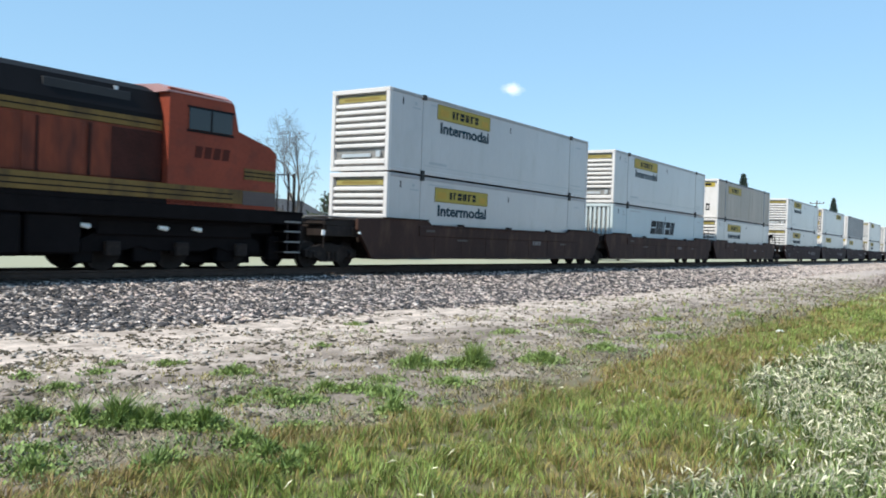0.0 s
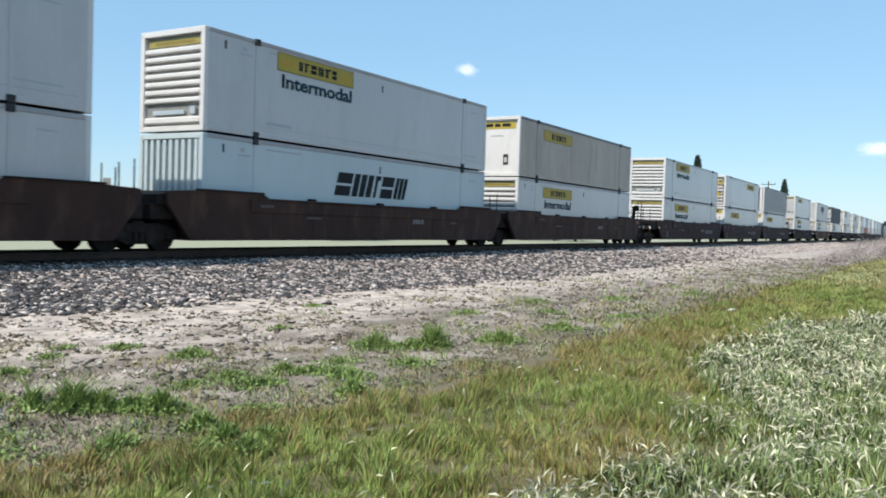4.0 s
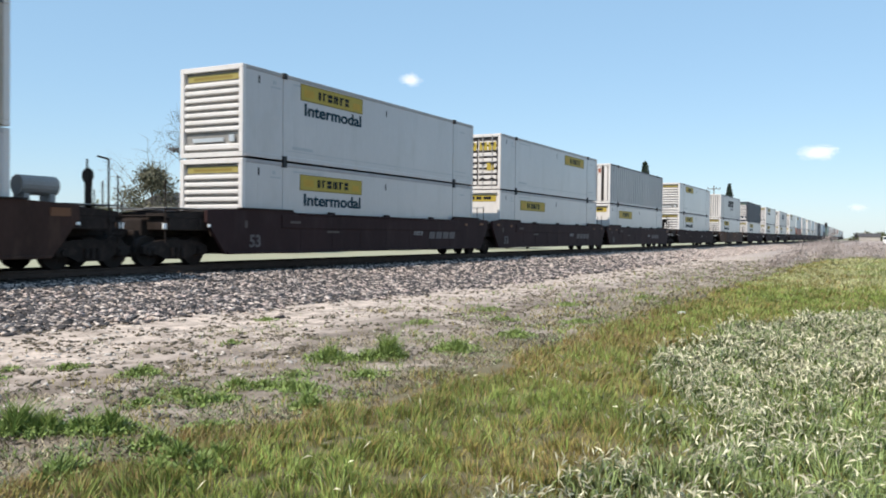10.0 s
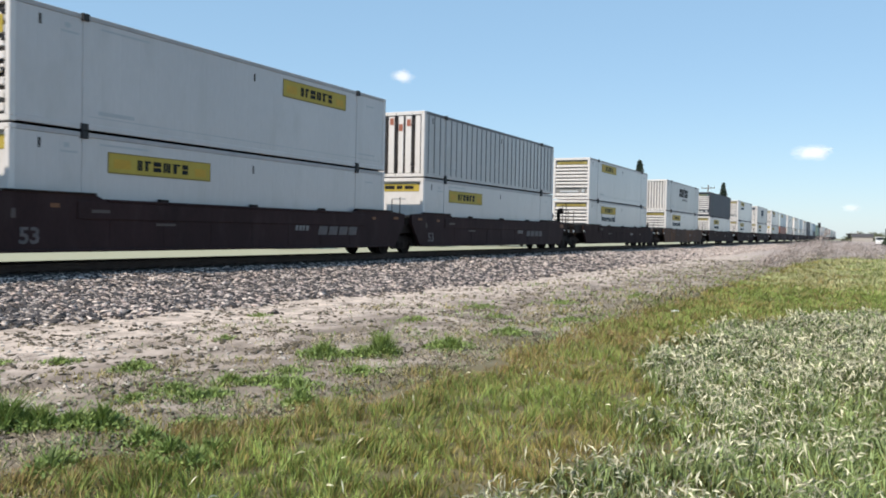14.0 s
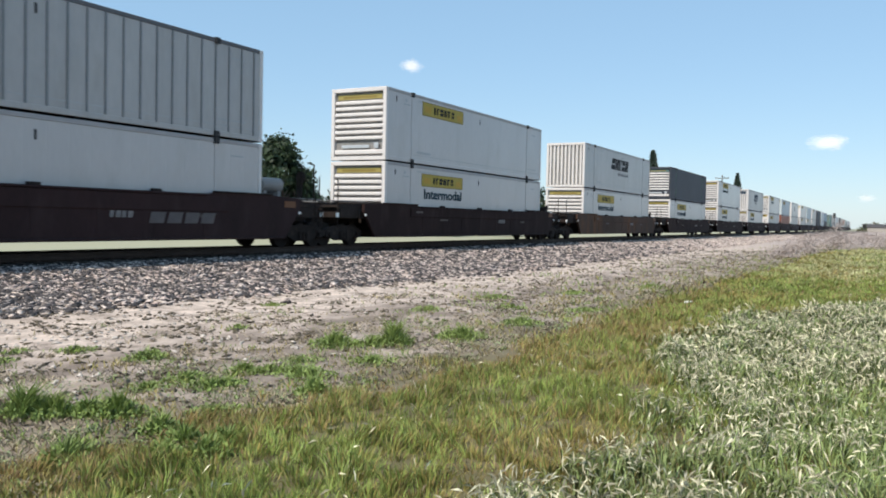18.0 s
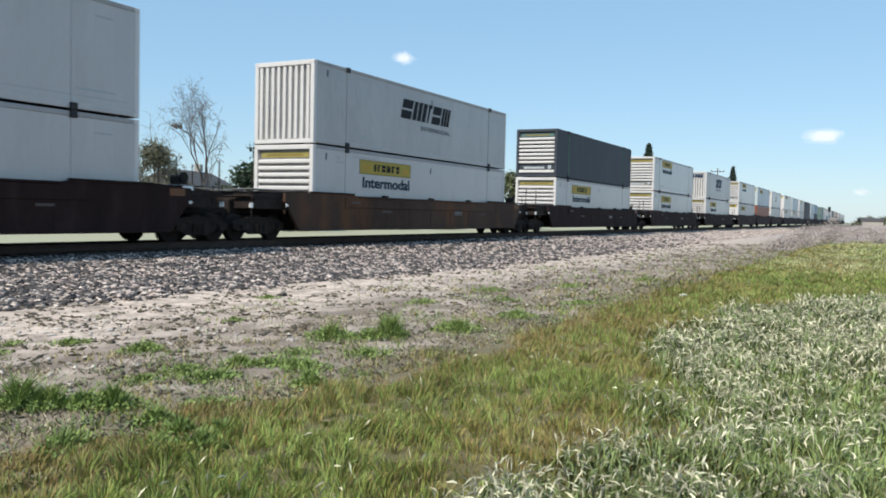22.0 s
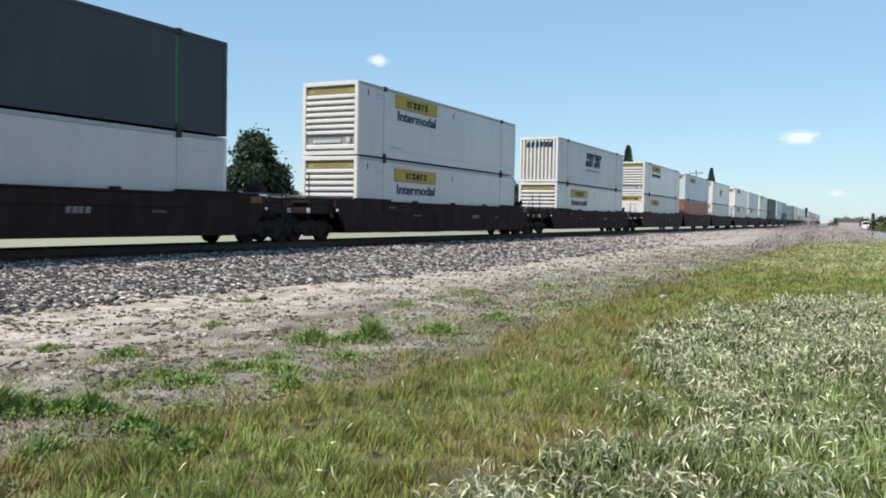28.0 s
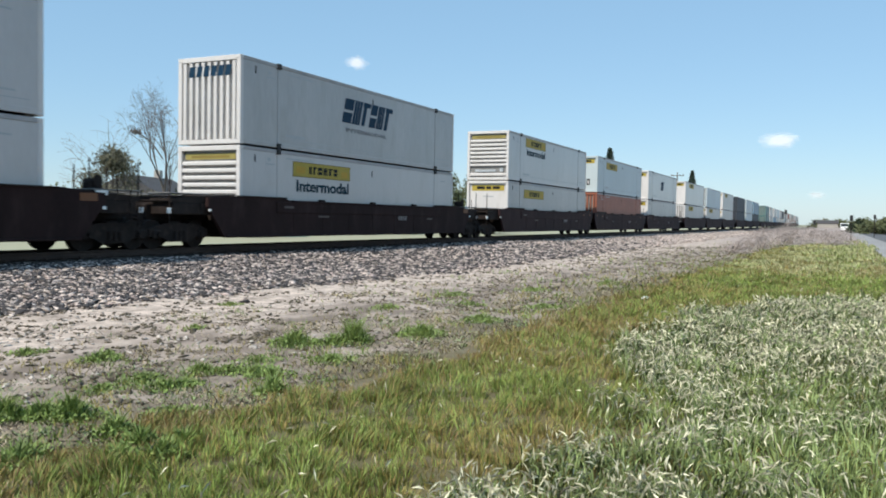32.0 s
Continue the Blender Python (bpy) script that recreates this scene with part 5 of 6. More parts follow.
    part("step_ladder", Geo().box(0.35, 1.0, -1.53, -1.1, 0.42, 0.46).box(0.35, 1.0, -1.53, -1.1, 0.72, 0.76).box(0.35, 1.0, -1.53, -1.1, 1.02, 1.06).box(0.35, 1.0, -1.53, -1.1, 1.3, 1.34), IRON, loco, "dark worn steps")
    part("handrail", Geo().path([(0.1, -1.45, 1.6), (0.1, -1.45, 2.7)], 0.025).path([(0.55, -1.45, 0.5), (0.55, -1.45, 2.75)], 0.03).path([(1.1, -1.45, 0.5), (1.1, -1.45, 2.0)], 0.03)
         .path([(0.1, -1.45, 2.65), (0.55, -1.45, 2.7)], 0.02).path([(0.8, -1.42, 1.55), (0.8, -1.42, 2.75)], 0.045), IRON, loco)
    part("equipment_skirt", Geo().box(-7.2, -5.9, -1.4, -0.9, 0.35, 1.25, 0.05).box(-14.9, -13.6, -1.4, -0.9, 0.35, 1.25, 0.05).box(-5.9, 0.2, -1.2, -1.0, 0.95, 1.26, 0.03).box(-20.4, -14.9, -1.2, -1.0, 0.95, 1.26, 0.03)
         .box(-20.6, 0.9, -0.62, 0.62, 0.28, 1.25, 0.03), LOCOIRON, loco, "grimy black underframe gear")
    part("air_reservoir", Geo().tube((-13.2, -1.25, 1.05), (-7.6, -1.25, 1.05), 0.19, n=14), LOCOIRON, loco)
    for x0, x1, z0, z1 in ((-1.7, -1.1, 0.15, 0.6), (-4.3, -3.5, 0.16, 0.6), (-5.9, -5.4, 0.14, 0.6), (0.2, 0.6, 0.2, 0.9)):
        part("brake_rigging", Geo().box(x0, x1, -1.1, -0.9, z0, z1, 0.03), LOCOIRON, loco)
    part("fuel_tank", Geo().box(-13.5, -7.3, -1.45, 1.45, 0.3, 1.25, 0.08), LOCOIRON, loco)
    part("coupler", Geo().box(1.2, 1.5, -0.12, 0.12, 0.78, 0.98, 0.03).box(1.45, 1.7, -0.12, 0.2, 0.74, 1.02, 0.04), LOCOIRON, loco)
    for c in (-3.0, -17.5):
        part("brake_beam", Geo().box(c - 2.7, c + 2.9, -0.62, -0.56, 0.1, 0.6, 0.02), LOCOIRON, loco)
        t = part("truck", Geo().prism([(-2.75, 0.45), (-2.75, 0.75), (-2.3, 0.95), (2.3, 0.95), (2.75, 0.75), (2.75, 0.45), (1.6, 0.5), (1.2, 0.62), (0.8, 0.5), (-0.8, 0.5), (-1.2, 0.62), (-1.6, 0.5)], -1.15, -0.98)
                 .prism([(-2.75, 0.45), (-2.75, 0.75), (-2.3, 0.95), (2.3, 0.95), (2.75, 0.75), (2.75, 0.45), (1.6, 0.5), (1.2, 0.62), (0.8, 0.5), (-0.8, 0.5), (-1.2, 0.62), (-1.6, 0.5)], 0.98, 1.15)
                 .box(-0.4, 0.4, -1.0, 1.0, 0.6, 1.2, 0.04).box(-2.4, 2.4, -1.22, -1.12, 0.86, 1.22, 0.03), LOCOIRON, loco, "black six-wheel bogie", at=(c, 0, RAILTOP))
        for k in (-2.0, 0, 2.0):
            wheelset(t, k, 0.53)
            part("journal_box", kept("journal", lambda: Geo().box(-0.2, 0.2, -1.3, -1.14, 0.36, 0.72, 0.03).mesh("journal_box", IRON)), None, t, at=(k, 0, 0))
            # White pieces for bright spots on the bogie, highlights put in as solid shapes.
            part("brake_cylinder", kept("cyl", lambda: Geo().tube((-0.13, -1.26, 1.08), (0.12, -1.26, 1.05), 0.05, 0.065, n=8).mesh("brake_cylinder", REFLECT)), None, t, at=((-2.75, -0.6, 0.45)[round(k / 2) + 1], 0, 0))
    return loco


SIGN_U, SIGN_L = (2.88, 2.12, 3.75, 0.56), (2.88, 1.98, 3.75, 0.54)
NAME_U, NAME_L = word_intermodal(3.1, 1.62, 3.45, 0.42), word_intermodal(3.1, 1.46, 3.45, 0.42)


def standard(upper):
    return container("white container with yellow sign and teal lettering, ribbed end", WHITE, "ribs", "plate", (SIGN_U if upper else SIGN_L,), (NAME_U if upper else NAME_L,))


def build_train():
    loco = locomotive()
    ROLLING.append((loco, 16.97, 0.0))
    bold_mark = "white container with a bold black slanted trade mark"
    stacks = [
        (22.31, "coupled", "joined", BROWNCAR, lambda: standard(False), lambda: standard(True)),
        (41.88, "joined", "joined", BROWNCAR,
         lambda: container(bold_mark + ", pale bluish side", PALEBLUE, "upright", "plate", (), (mark_slanted(5.75, 1.38, 4.5, 0.78, INK, (1.05, 1.4, 0.42, 0.95, 0.95)),)), lambda: standard(True)),
        (61.35, "joined", "coupled", BROWNCAR, lambda: standard(False),
         lambda: container("weathered cream container with dark roof edge and yellow signs", CREAM, "mark", "banded", ((2.78, 1.95, 3.65, 0.56),), endpaint=SUNLITWHITE)),
        (85.15, "coupled", "joined", DARKCAR, lambda: standard(False), lambda: standard(True)),
        (104.5, "joined", "joined", DARKCAR, lambda: container("white container with a yellow sign on side and end", WHITE, "flat", "plate", ((2.75, 1.88, 3.68, 0.54),)),
         lambda: container("white container, door end with yellow patches and black lock bars", WHITE, "doors", "plate", ((9.73, 2.0, 3.65, 0.58),), endpaint=SUNLITWHITE)),
        (123.83, "joined", "coupled", DARKCAR, lambda: container("white container with a yellow sign on side and end", WHITE, "flat", "plate", ((2.46, 1.86, 3.6, 0.56),)),
         lambda: container("older white container with dark upright side posts", OLDWHITE, "gapped", "posts", ())),
        (147.12, "coupled", "coupled", BLACKCAR, lambda: standard(False), lambda: container("white container with one yellow sign and ribbed end", WHITE, "ribs", "plate", ((2.85, 2.05, 3.72, 0.58),))),
        (170.75, "coupled", "coupled", RUSTCAR, lambda: standard(False),
         lambda: container(bold_mark + ", ribbed end", OLDWHITE, "upright", "plate", (), (mark_slanted(5.75, 1.5, 4.45, 0.78, INK, (1.05, 1.4, 0.42, 0.95, 0.95)), word_caps(7.4, 1.12, 2.65, 0.2)))),
        (194.4, "coupled", "coupled", BLACKCAR, lambda: standard(False),
         lambda: container("dark grey container with a pale ribbed end and green line", GREY, "ribs", "plate", (), line=GREENLINE, ribpaint=SUNLITWHITE)),
        (217.86, "coupled", "coupled", BLACKCAR, lambda: standard(False), lambda: standard(True)),
        (241.25, "coupled", "coupled", BLACKCAR, lambda: standard(False),
         lambda: container("greyish white container with dark blue slanted trade mark", OLDWHITE, "upright", "plate", (), (mark_slanted(6.0, 1.35, 4.1, 0.95, NAVY, (1.1, 0.95, 0.95, 0.85, 0.85, 1.0)), word_caps(6.3, 1.0, 3.2, 0.16)), marked=NAVY)),
        (264.95, "coupled", "joined", DARKCAR, lambda: container("white container with a yellow sign on side and end", OLDWHITE, "flat", "plate", ((2.75, 1.9, 3.68, 0.54),)),
         lambda: container("white container with a yellow sign and ribbed end", WHITE, "ribs", "plate", (SIGN_U,), (NAME_U,))),
        (284.4, "joined", "joined", DARKCAR, lambda: container("faded orange steel container", ORANGEBOX, "upright", "plate"),
         lambda: container("pale bluish white container with a yellow end sign", PALEBLUE, "mark", "plate", ((2.78, 1.95, 3.65, 0.56),))),
        (303.85, "joined", "coupled", DARKCAR, lambda: container("plain white container with flat end", OLDWHITE, "flat", "plate"),
         lambda: container("white container with a small dark trade mark", WHITE, "flat", "plate", (), (mark_slanted(6.5, 1.1, 2.0, 0.9, NAVY, (1, 1, 1)),))),
    ]
    for k, (u, front, rear, paint, low, high) in enumerate(stacks):
        colour = {"brown_wagon_paint": "dusty brown", "dark_maroon_wagon_paint": "dark maroon", "blackish_maroon_wagon_paint": "blackish maroon", "rusty_orange_wagon_paint": "rusty orange-brown"}[paint.name]
        car = well_car(colour + " container well wagon carrying two containers", paint, front, rear, tank=k in (2, 5), number=k in (3, 4, 5))
        ROLLING.append((car, u + HALF, 0.0))
        ROLLING.append((low(), u + HALF, BED))
        ROLLING.append((high(), u + HALF, BED + TALL + LOCK))
    # the far rest of the train, down to the bend
    rng = random.Random(12)
    tones = {"w": (OLDWHITE, "plain white container on a distant wagon"), "W": (WHITE, "clean white container on a distant wagon"), "g": (GREY, "dark grey container on a distant wagon"), "b": (BLUEBOX, "dull blue container on a distant wagon"),
             "p": (PALEBLUE, "pale bluish container on a distant wagon"), "n": (GREENBOX, "dull green container on a distant wagon"), "o": (ORANGEBOX, "faded orange container on a distant wagon"), "-": (None, "")}
    load = "Ww pw ww gg pp bg -- nn ww wb pw ww gw wp ww oW wb ww nn pw ww wg bw ww wp".split()
    u, unit = 326.5, 0
    for k, (top, bottom) in enumerate(load):
        front, rear = "coupled" if unit == 0 else "joined", "coupled" if unit == 2 else "joined"
        ROLLING.append((well_car("dark maroon container well wagon" + (" carrying two containers" if top != "-" else ", empty"), DARKCAR, front, rear, far=True), u + HALF, 0.0))
        for code, z in ((bottom, BED), (top, BED + TALL + LOCK)):
            paint, label = tones[code]
            if paint:
                signs = (SIGN_U,) if code in "wW" and rng.random() < 0.6 else ()
                ROLLING.append((container(label, paint, rng.choice(("ribs", "flat", "upright")) if code in "wW" else "upright", "plate", signs, far=True), u + HALF, z))
        u += 19.4 if unit < 2 else 23.5
        unit = (unit + 1) % 3


# ---- surroundings ----


def utility_pole(x, y, height, label):
    p = thing("utility_pole", label, "pole")
    p.location = (x, y, GROUND)
    part("post", Geo().tube((0, 0, -0.2), (0, 0, height), 0.17, 0.11, 8), POLEWOOD, p)
    part("crossarm", Geo().box(-0.06, 0.06, -1.4, 1.4, height - 0.75, height - 0.6), POLEWOOD, p)
    for k in (-1.3, -0.5, 1.3):
        part("insulator", Geo().tube((0, k, height - 0.6), (0, k, height - 0.35), 0.06), GLASS, p)
    return p


def house(x, y, w, d, h, label, turn=0):
    b = thing("house", label, "house")
    b.matrix_basis = pose(x, y, GROUND, 0, 0, turn)
    wall = part("wall", Geo().box(-w / 2, w / 2, -d / 2, d / 2, 0, h), SIDING, b)
    part("roof", Geo().across([(-d / 2 - 0.4, h), (0, h + d * 0.28), (d / 2 + 0.4, h), (d / 2 + 0.4, h - 0.15), (-d / 2 - 0.4, h - 0.15)], -w / 2 - 0.4, w / 2 + 0.4), ROOFING, b)
    for k in (-0.3, 0.05, 0.35):
        win = part("window", Geo().box(k * w - 0.5, k * w + 0.5, -d / 2 - 0.03, -d / 2 + 0.02, 1.0, 2.1), GLASS, wall)
    part("chimney", Geo().box(w * 0.2, w * 0.2 + 0.6, -0.3, 0.3, h, h + d * 0.28 + 0.7), SIDING, b)
    return b


def van(x, y, height, turn, label):
    """A boxy van, its nose facing +x before it is turned."""
    v = thing("van", label, "van")
    v.matrix_basis = pose(x, y, GROUND, 0, 0, turn)
    h = height
    part("body", Geo().prism([(-2.4, 0.35), (-2.4, h), (0.9, h), (1.5, h * 0.62), (2.4, h * 0.55), (2.5, 0.35)], -0.95, 0.95), REFLECT, v)
    part("windscreen", Geo().prism([(0.98, h * 0.95), (1.5, h * 0.65), (1.53, h * 0.65), (1.01, h * 0.95)], -0.85, 0.85), GLASS, v)
    for s in (-1, 1):
        part("side_window", Geo().box(0.0, 0.9, s * 0.95 - 0.01, s * 0.95 + 0.01, h * 0.62, h * 0.88), GLASS, v)
        part("headlight", Geo().box(2.4, 2.5, s * 0.75 - 0.15, s * 0.75 + 0.15, 0.7, 0.9, 0.02), SILVER, v)
        for k in (-1.6, 1.6):
            part("wheel", Geo().tube((k, s * 0.98, 0.35), (k, s * 0.75, 0.35), 0.35, n=14), BLACK, v)
    part("bumper", Geo().box(2.4, 2.6, -0.95, 0.95, 0.3, 0.5, 0.03), BLACK, v)
    return v


def signal_mast(x, y, height):
    s = thing("signal_mast", "dark railway signal mast with a black head", "railway signal")
    s.location = (x, y, GROUND)
    part("mast", Geo().tube((0, 0, -0.2), (0, 0, height), 0.12, 0.09), IRON, s)
    part("head", Geo().box(-0.15, 0.15, -0.45, 0.45, height - 1.2, height + 0.5, 0.05).tube((-0.15, 0, height), (-0.35, 0, height), 0.14).tube((-0.15, 0, height - 0.6), (-0.35, 0, height - 0.6), 0.14), BLACK, s)
    part("ladder", Geo().path([(0.25, 0, 0), (0.25, 0, height - 1)], 0.03).path([(0.4, 0, 0), (0.4, 0, height - 1)], 0.03), IRON, s)
    return s


def marker_post(x, y, height):
    s = thing("marker_post", "thin dark trackside post with a small black head", "post")
    s.location = (x, y, GROUND)
    part("post", Geo().tube((0, 0, -0.2), (0, 0, height - 0.5), 0.05, 0.05), IRON, s)
    part("head", Geo().box(-0.1, 0.1, -0.16, 0.16, height - 0.6, height, 0.03), BLACK, s)
    return s


def cloud(name, azimuth, elevation, distance, wide, high, seed, shells=None):
    """A small fair-weather cloud: three shells of vapour, one within the other, with billowing outlines."""
    c = thing(name, "small bright white fair-weather cloud", "cloud")
    a, b = radians(azimuth), radians(elevation)
    c.location = (distance * math.sin(a), distance * math.cos(a), distance * math.tan(b))
    n, m = 40, 20
    for k, name in enumerate(("veil", "body", "core")):
        size, g, verts = (1.0, 0.74, 0.48)[k], Geo(), []
        for j in range(m + 1):
            for i in range(n):
                p, q = math.pi * j / m, 2 * math.pi * i / n
                way = Vector((math.sin(p) * math.cos(q), math.sin(p) * math.sin(q), math.cos(p)))
                r = size * 0.5 * (1 + 0.55 * noise.noise(way * 1.6 + Vector((seed * 7, k * 0.3, 0))) + 0.3 * noise.noise(way * 4 + Vector((seed, k, 5))))
                verts.append((way.x * r * wide, way.y * r * wide * 0.5, way.z * r * high))
        g.add(verts, [(j * n + i, j * n + (i + 1) % n, (j + 1) * n + (i + 1) % n, (j + 1) * n + i) for j in range(m) for i in range(n)])
        shell = part(name, g.mesh(name, (shells or VAPOUR)[k], True), None, c)
        shell.rotation_euler = (0, 0, -a)
        shell.visible_shadow = False
    return c


def vapour(density):
    """Thin sunlit cloud: mostly clear, faintly glowing white."""
    m = bpy.data.materials.new("cloud_vapour")
    m.use_nodes = True
    nodes, links = m.node_tree.nodes, m.node_tree.links
    clear, glow, mix = nodes.new("ShaderNodeBsdfTransparent"), nodes.new("ShaderNodeEmission"), nodes.new("ShaderNodeMixShader")
    glow.inputs["Color"].default_value, glow.inputs["Strength"].default_value = (1.0, 1.0, 1.0, 1), 1.25
    mix.inputs[0].default_value = density
    links.new(clear.outputs[0], mix.inputs[1])
    links.new(glow.outputs[0], mix.inputs[2])
    links.new(mix.outputs[0], nodes["Material Output"].inputs["Surface"])
    return m


VAPOUR = [vapour(d) for d in (0.06, 0.13, 0.24)]
THINVAPOUR = [vapour(d) for d in (0.03, 0.06, 0.1)]


def build_surroundings():
    x, y = polar(45.8, 70)
    bare_tree("bare_tree", "tall leafless tree with many fine grey twigs", x, y, 12.0, 16, depth=6, stout=0.018, trunk_share=0.24, forks=4, nest=(-1.1, 2.0, 8.1), wide=7.4)
    x, y = polar(44.5, 64)
    bare_tree("leaning_tree", "leafless leaning tree with drooping twigs", x, y, 8.8, 31, lean=(-0.38, 0.72), trunk_share=0.6, depth=5, stout=0.024, forks=3)
    leafy("bush", "big grey-olive scrubby bush in early leaf", *polar(42.6, 62), 6.0, 5.2, GREYLEAF, 5, 15000, 0.1, category="bush")
    leafy("evergreen_tree", "dense round dark green evergreen tree", *polar(50.2, 66), 7.7, 4.9, DARKLEAF, 7, 20000, 0.2, 0.04, 0.7)
    leafy("evergreen_tree", "dark green evergreen shrub beside a taller one", *polar(52.0, 67), 4.6, 2.6, DARKLEAF, 9, 6000, 0.17, 0.05)
    for k, (az, d, h, w, m) in enumerate(((39.5, 66, 3.2, 5.0, MIDLEAF), (46.8, 72, 3.4, 4.5, MIDLEAF), (48.2, 74, 3.0, 4.0, MIDLEAF), (54.0, 75, 3.6, 5.0, DARKLEAF), (57.5, 80, 3.2, 6.0, MIDLEAF), (36.0, 70, 3.0, 6.0, MIDLEAF),
                                           (61.0, 85, 4.0, 6.0, MIDLEAF), (64.2, 92, 7.2, 5.0, MIDLEAF), (66.2, 95, 6.6, 4.6, MIDLEAF), (67.6, 95, 5.6, 4.6, DARKLEAF), (32.0, 72, 2.6, 7.0, MIDLEAF))):
        leafy("bush", "scrubby green bush beyond the railway", *polar(az, d), h, w, m, 20 + k, 3600, 0.2, category="bush")
    x, y = polar(44.7, 84)
    house(x, y, 9, 7, 3.2, "low beige house with a dark roof, behind bare trees", 20)
    conifer("conifer", "tall narrow dark conifer far beyond the line", *polar(75.35, 205), 19.0, 9.0, 2)
    conifer("conifer", "tall narrow dark conifer far beyond the line", *polar(80.7, 265), 17.2, 8.0, 5)
    conifer("conifer", "dark pointed conifer far beyond the line", *polar(66.5, 150), 6.5, 3.0, 6)
    utility_pole(*polar(79.75, 190), 12.6, "wooden utility pole with a crossarm")
    utility_pole(*polar(73.6, 190), 13.6, "thin far utility pole above the train")
    house(*polar(34.9, 75), 9.5, 5.5, 2.2, "low house with a dark roof beyond the line", -35)
    van(*polar(39.75, 70), 2.2, 120, "white parked van beyond the railway")
    # down the line
    marker_post(*polar(90.22, 95), 2.7)
    marker_post(*polar(91.5, 130), 3.2)
    signal_mast(*polar(88.15, 330), 2.9)
    signal_mast(*polar(86.46, 335), 6.6)
    van(*polar(89.86, 226), 2.15, 180, "white van on the road along the railway")
    for k in range(14):
        az, d = 90.6 + k * 0.3, 200 + 25 * math.sin(k * 2.1)
        leafy("far_tree", "distant green bush on the horizon", *polar(az, d), 2.6 + 0.6 * math.sin(k * 1.7), 4.5, MIDLEAF if k % 3 else DARKLEAF, 60 + k, 1300, 0.28)
    for k in range(7):
        leafy("far_tree", "far low trees on the horizon", *polar(88.3 + k * 0.4, 560), 4.2 + 0.9 * math.sin(k * 2.3), 9.0, MIDLEAF, 77 + k, 700, 0.6)
    house(*polar(88.9, 500), 10, 6, 2.6, "distant low grey building", 90)
    brush = ((84, 4.6, 2.5, 1.7, 700), (86, 5.6, 1.5, 2.2, 600), (64, 5.7, 0.8, 2.4, 900), (70, 4.2, 0.9, 2.8, 1000), (76, 6.6, 1.0, 2.8, 900), (90, 3.0, 1.0, 3.4, 1000), (97, 5.2, 1.1, 3.4, 900), (104, 2.2, 1.1, 3.6, 1000), (110, 6.6, 1.2, 3.6, 900),
             (116, 2.6, 1.2, 3.6, 900), (80, 1.4, 0.8, 3.0, 900), (72, 0.6, 0.7, 2.6, 800), (124, 4.4, 1.2, 3.6, 800), (92, 0.2, 0.8, 3.2, 800), (56, 5.4, 0.6, 2.2, 800), (104, 8.0, 1.0, 3.2, 700), (48, 5.3, 0.45, 1.8, 600), (132, 1.0, 1.2, 4.0, 800))
    for k, (x, y, h, w, n) in enumerate(brush):
        leafy("dry_bush", "grey leafless dry bush beside the railway", x, y, h, w, DRYTWIG, 90 + k, n * 2, 0.055, category="bush", bark=DRYTWIG)
    litter = thing("paper_litter", "small white scrap of paper in grass", "litter")
    litter.location = (17.6, 3.78, level(17.6, 3.78) + 0.06)
    part("sheet", Geo().box(-0.09, 0.09, -0.06, 0.06, -0.06, 0.035, 0.01), REFLECT, litter)
    xs = np.linspace(34, 700, 44)
    for name, label, inner, outer, lift, material in (("road", "worn grey asphalt service road along the railway", 2.2, 7.2, 0.045, ASPHALT), ("road_shoulder", "pale dusty gravel shoulder of the road", 0.0, 2.25, 0.03, ROADMAT)):
        g = Geo()
        g.add([(a, -1.7 + 0.011 * (a - 56) - s, max(level(a, -2), GROUND) + lift if a < 150 else GROUND + 0.02 + lift) for a in xs for s in (inner, outer)],
              [(2 * i, 2 * i + 2, 2 * i + 3, 2 * i + 1) for i in range(len(xs) - 1)])
        thing(name, label, "road", kind="structure", data=g.mesh(name, material))


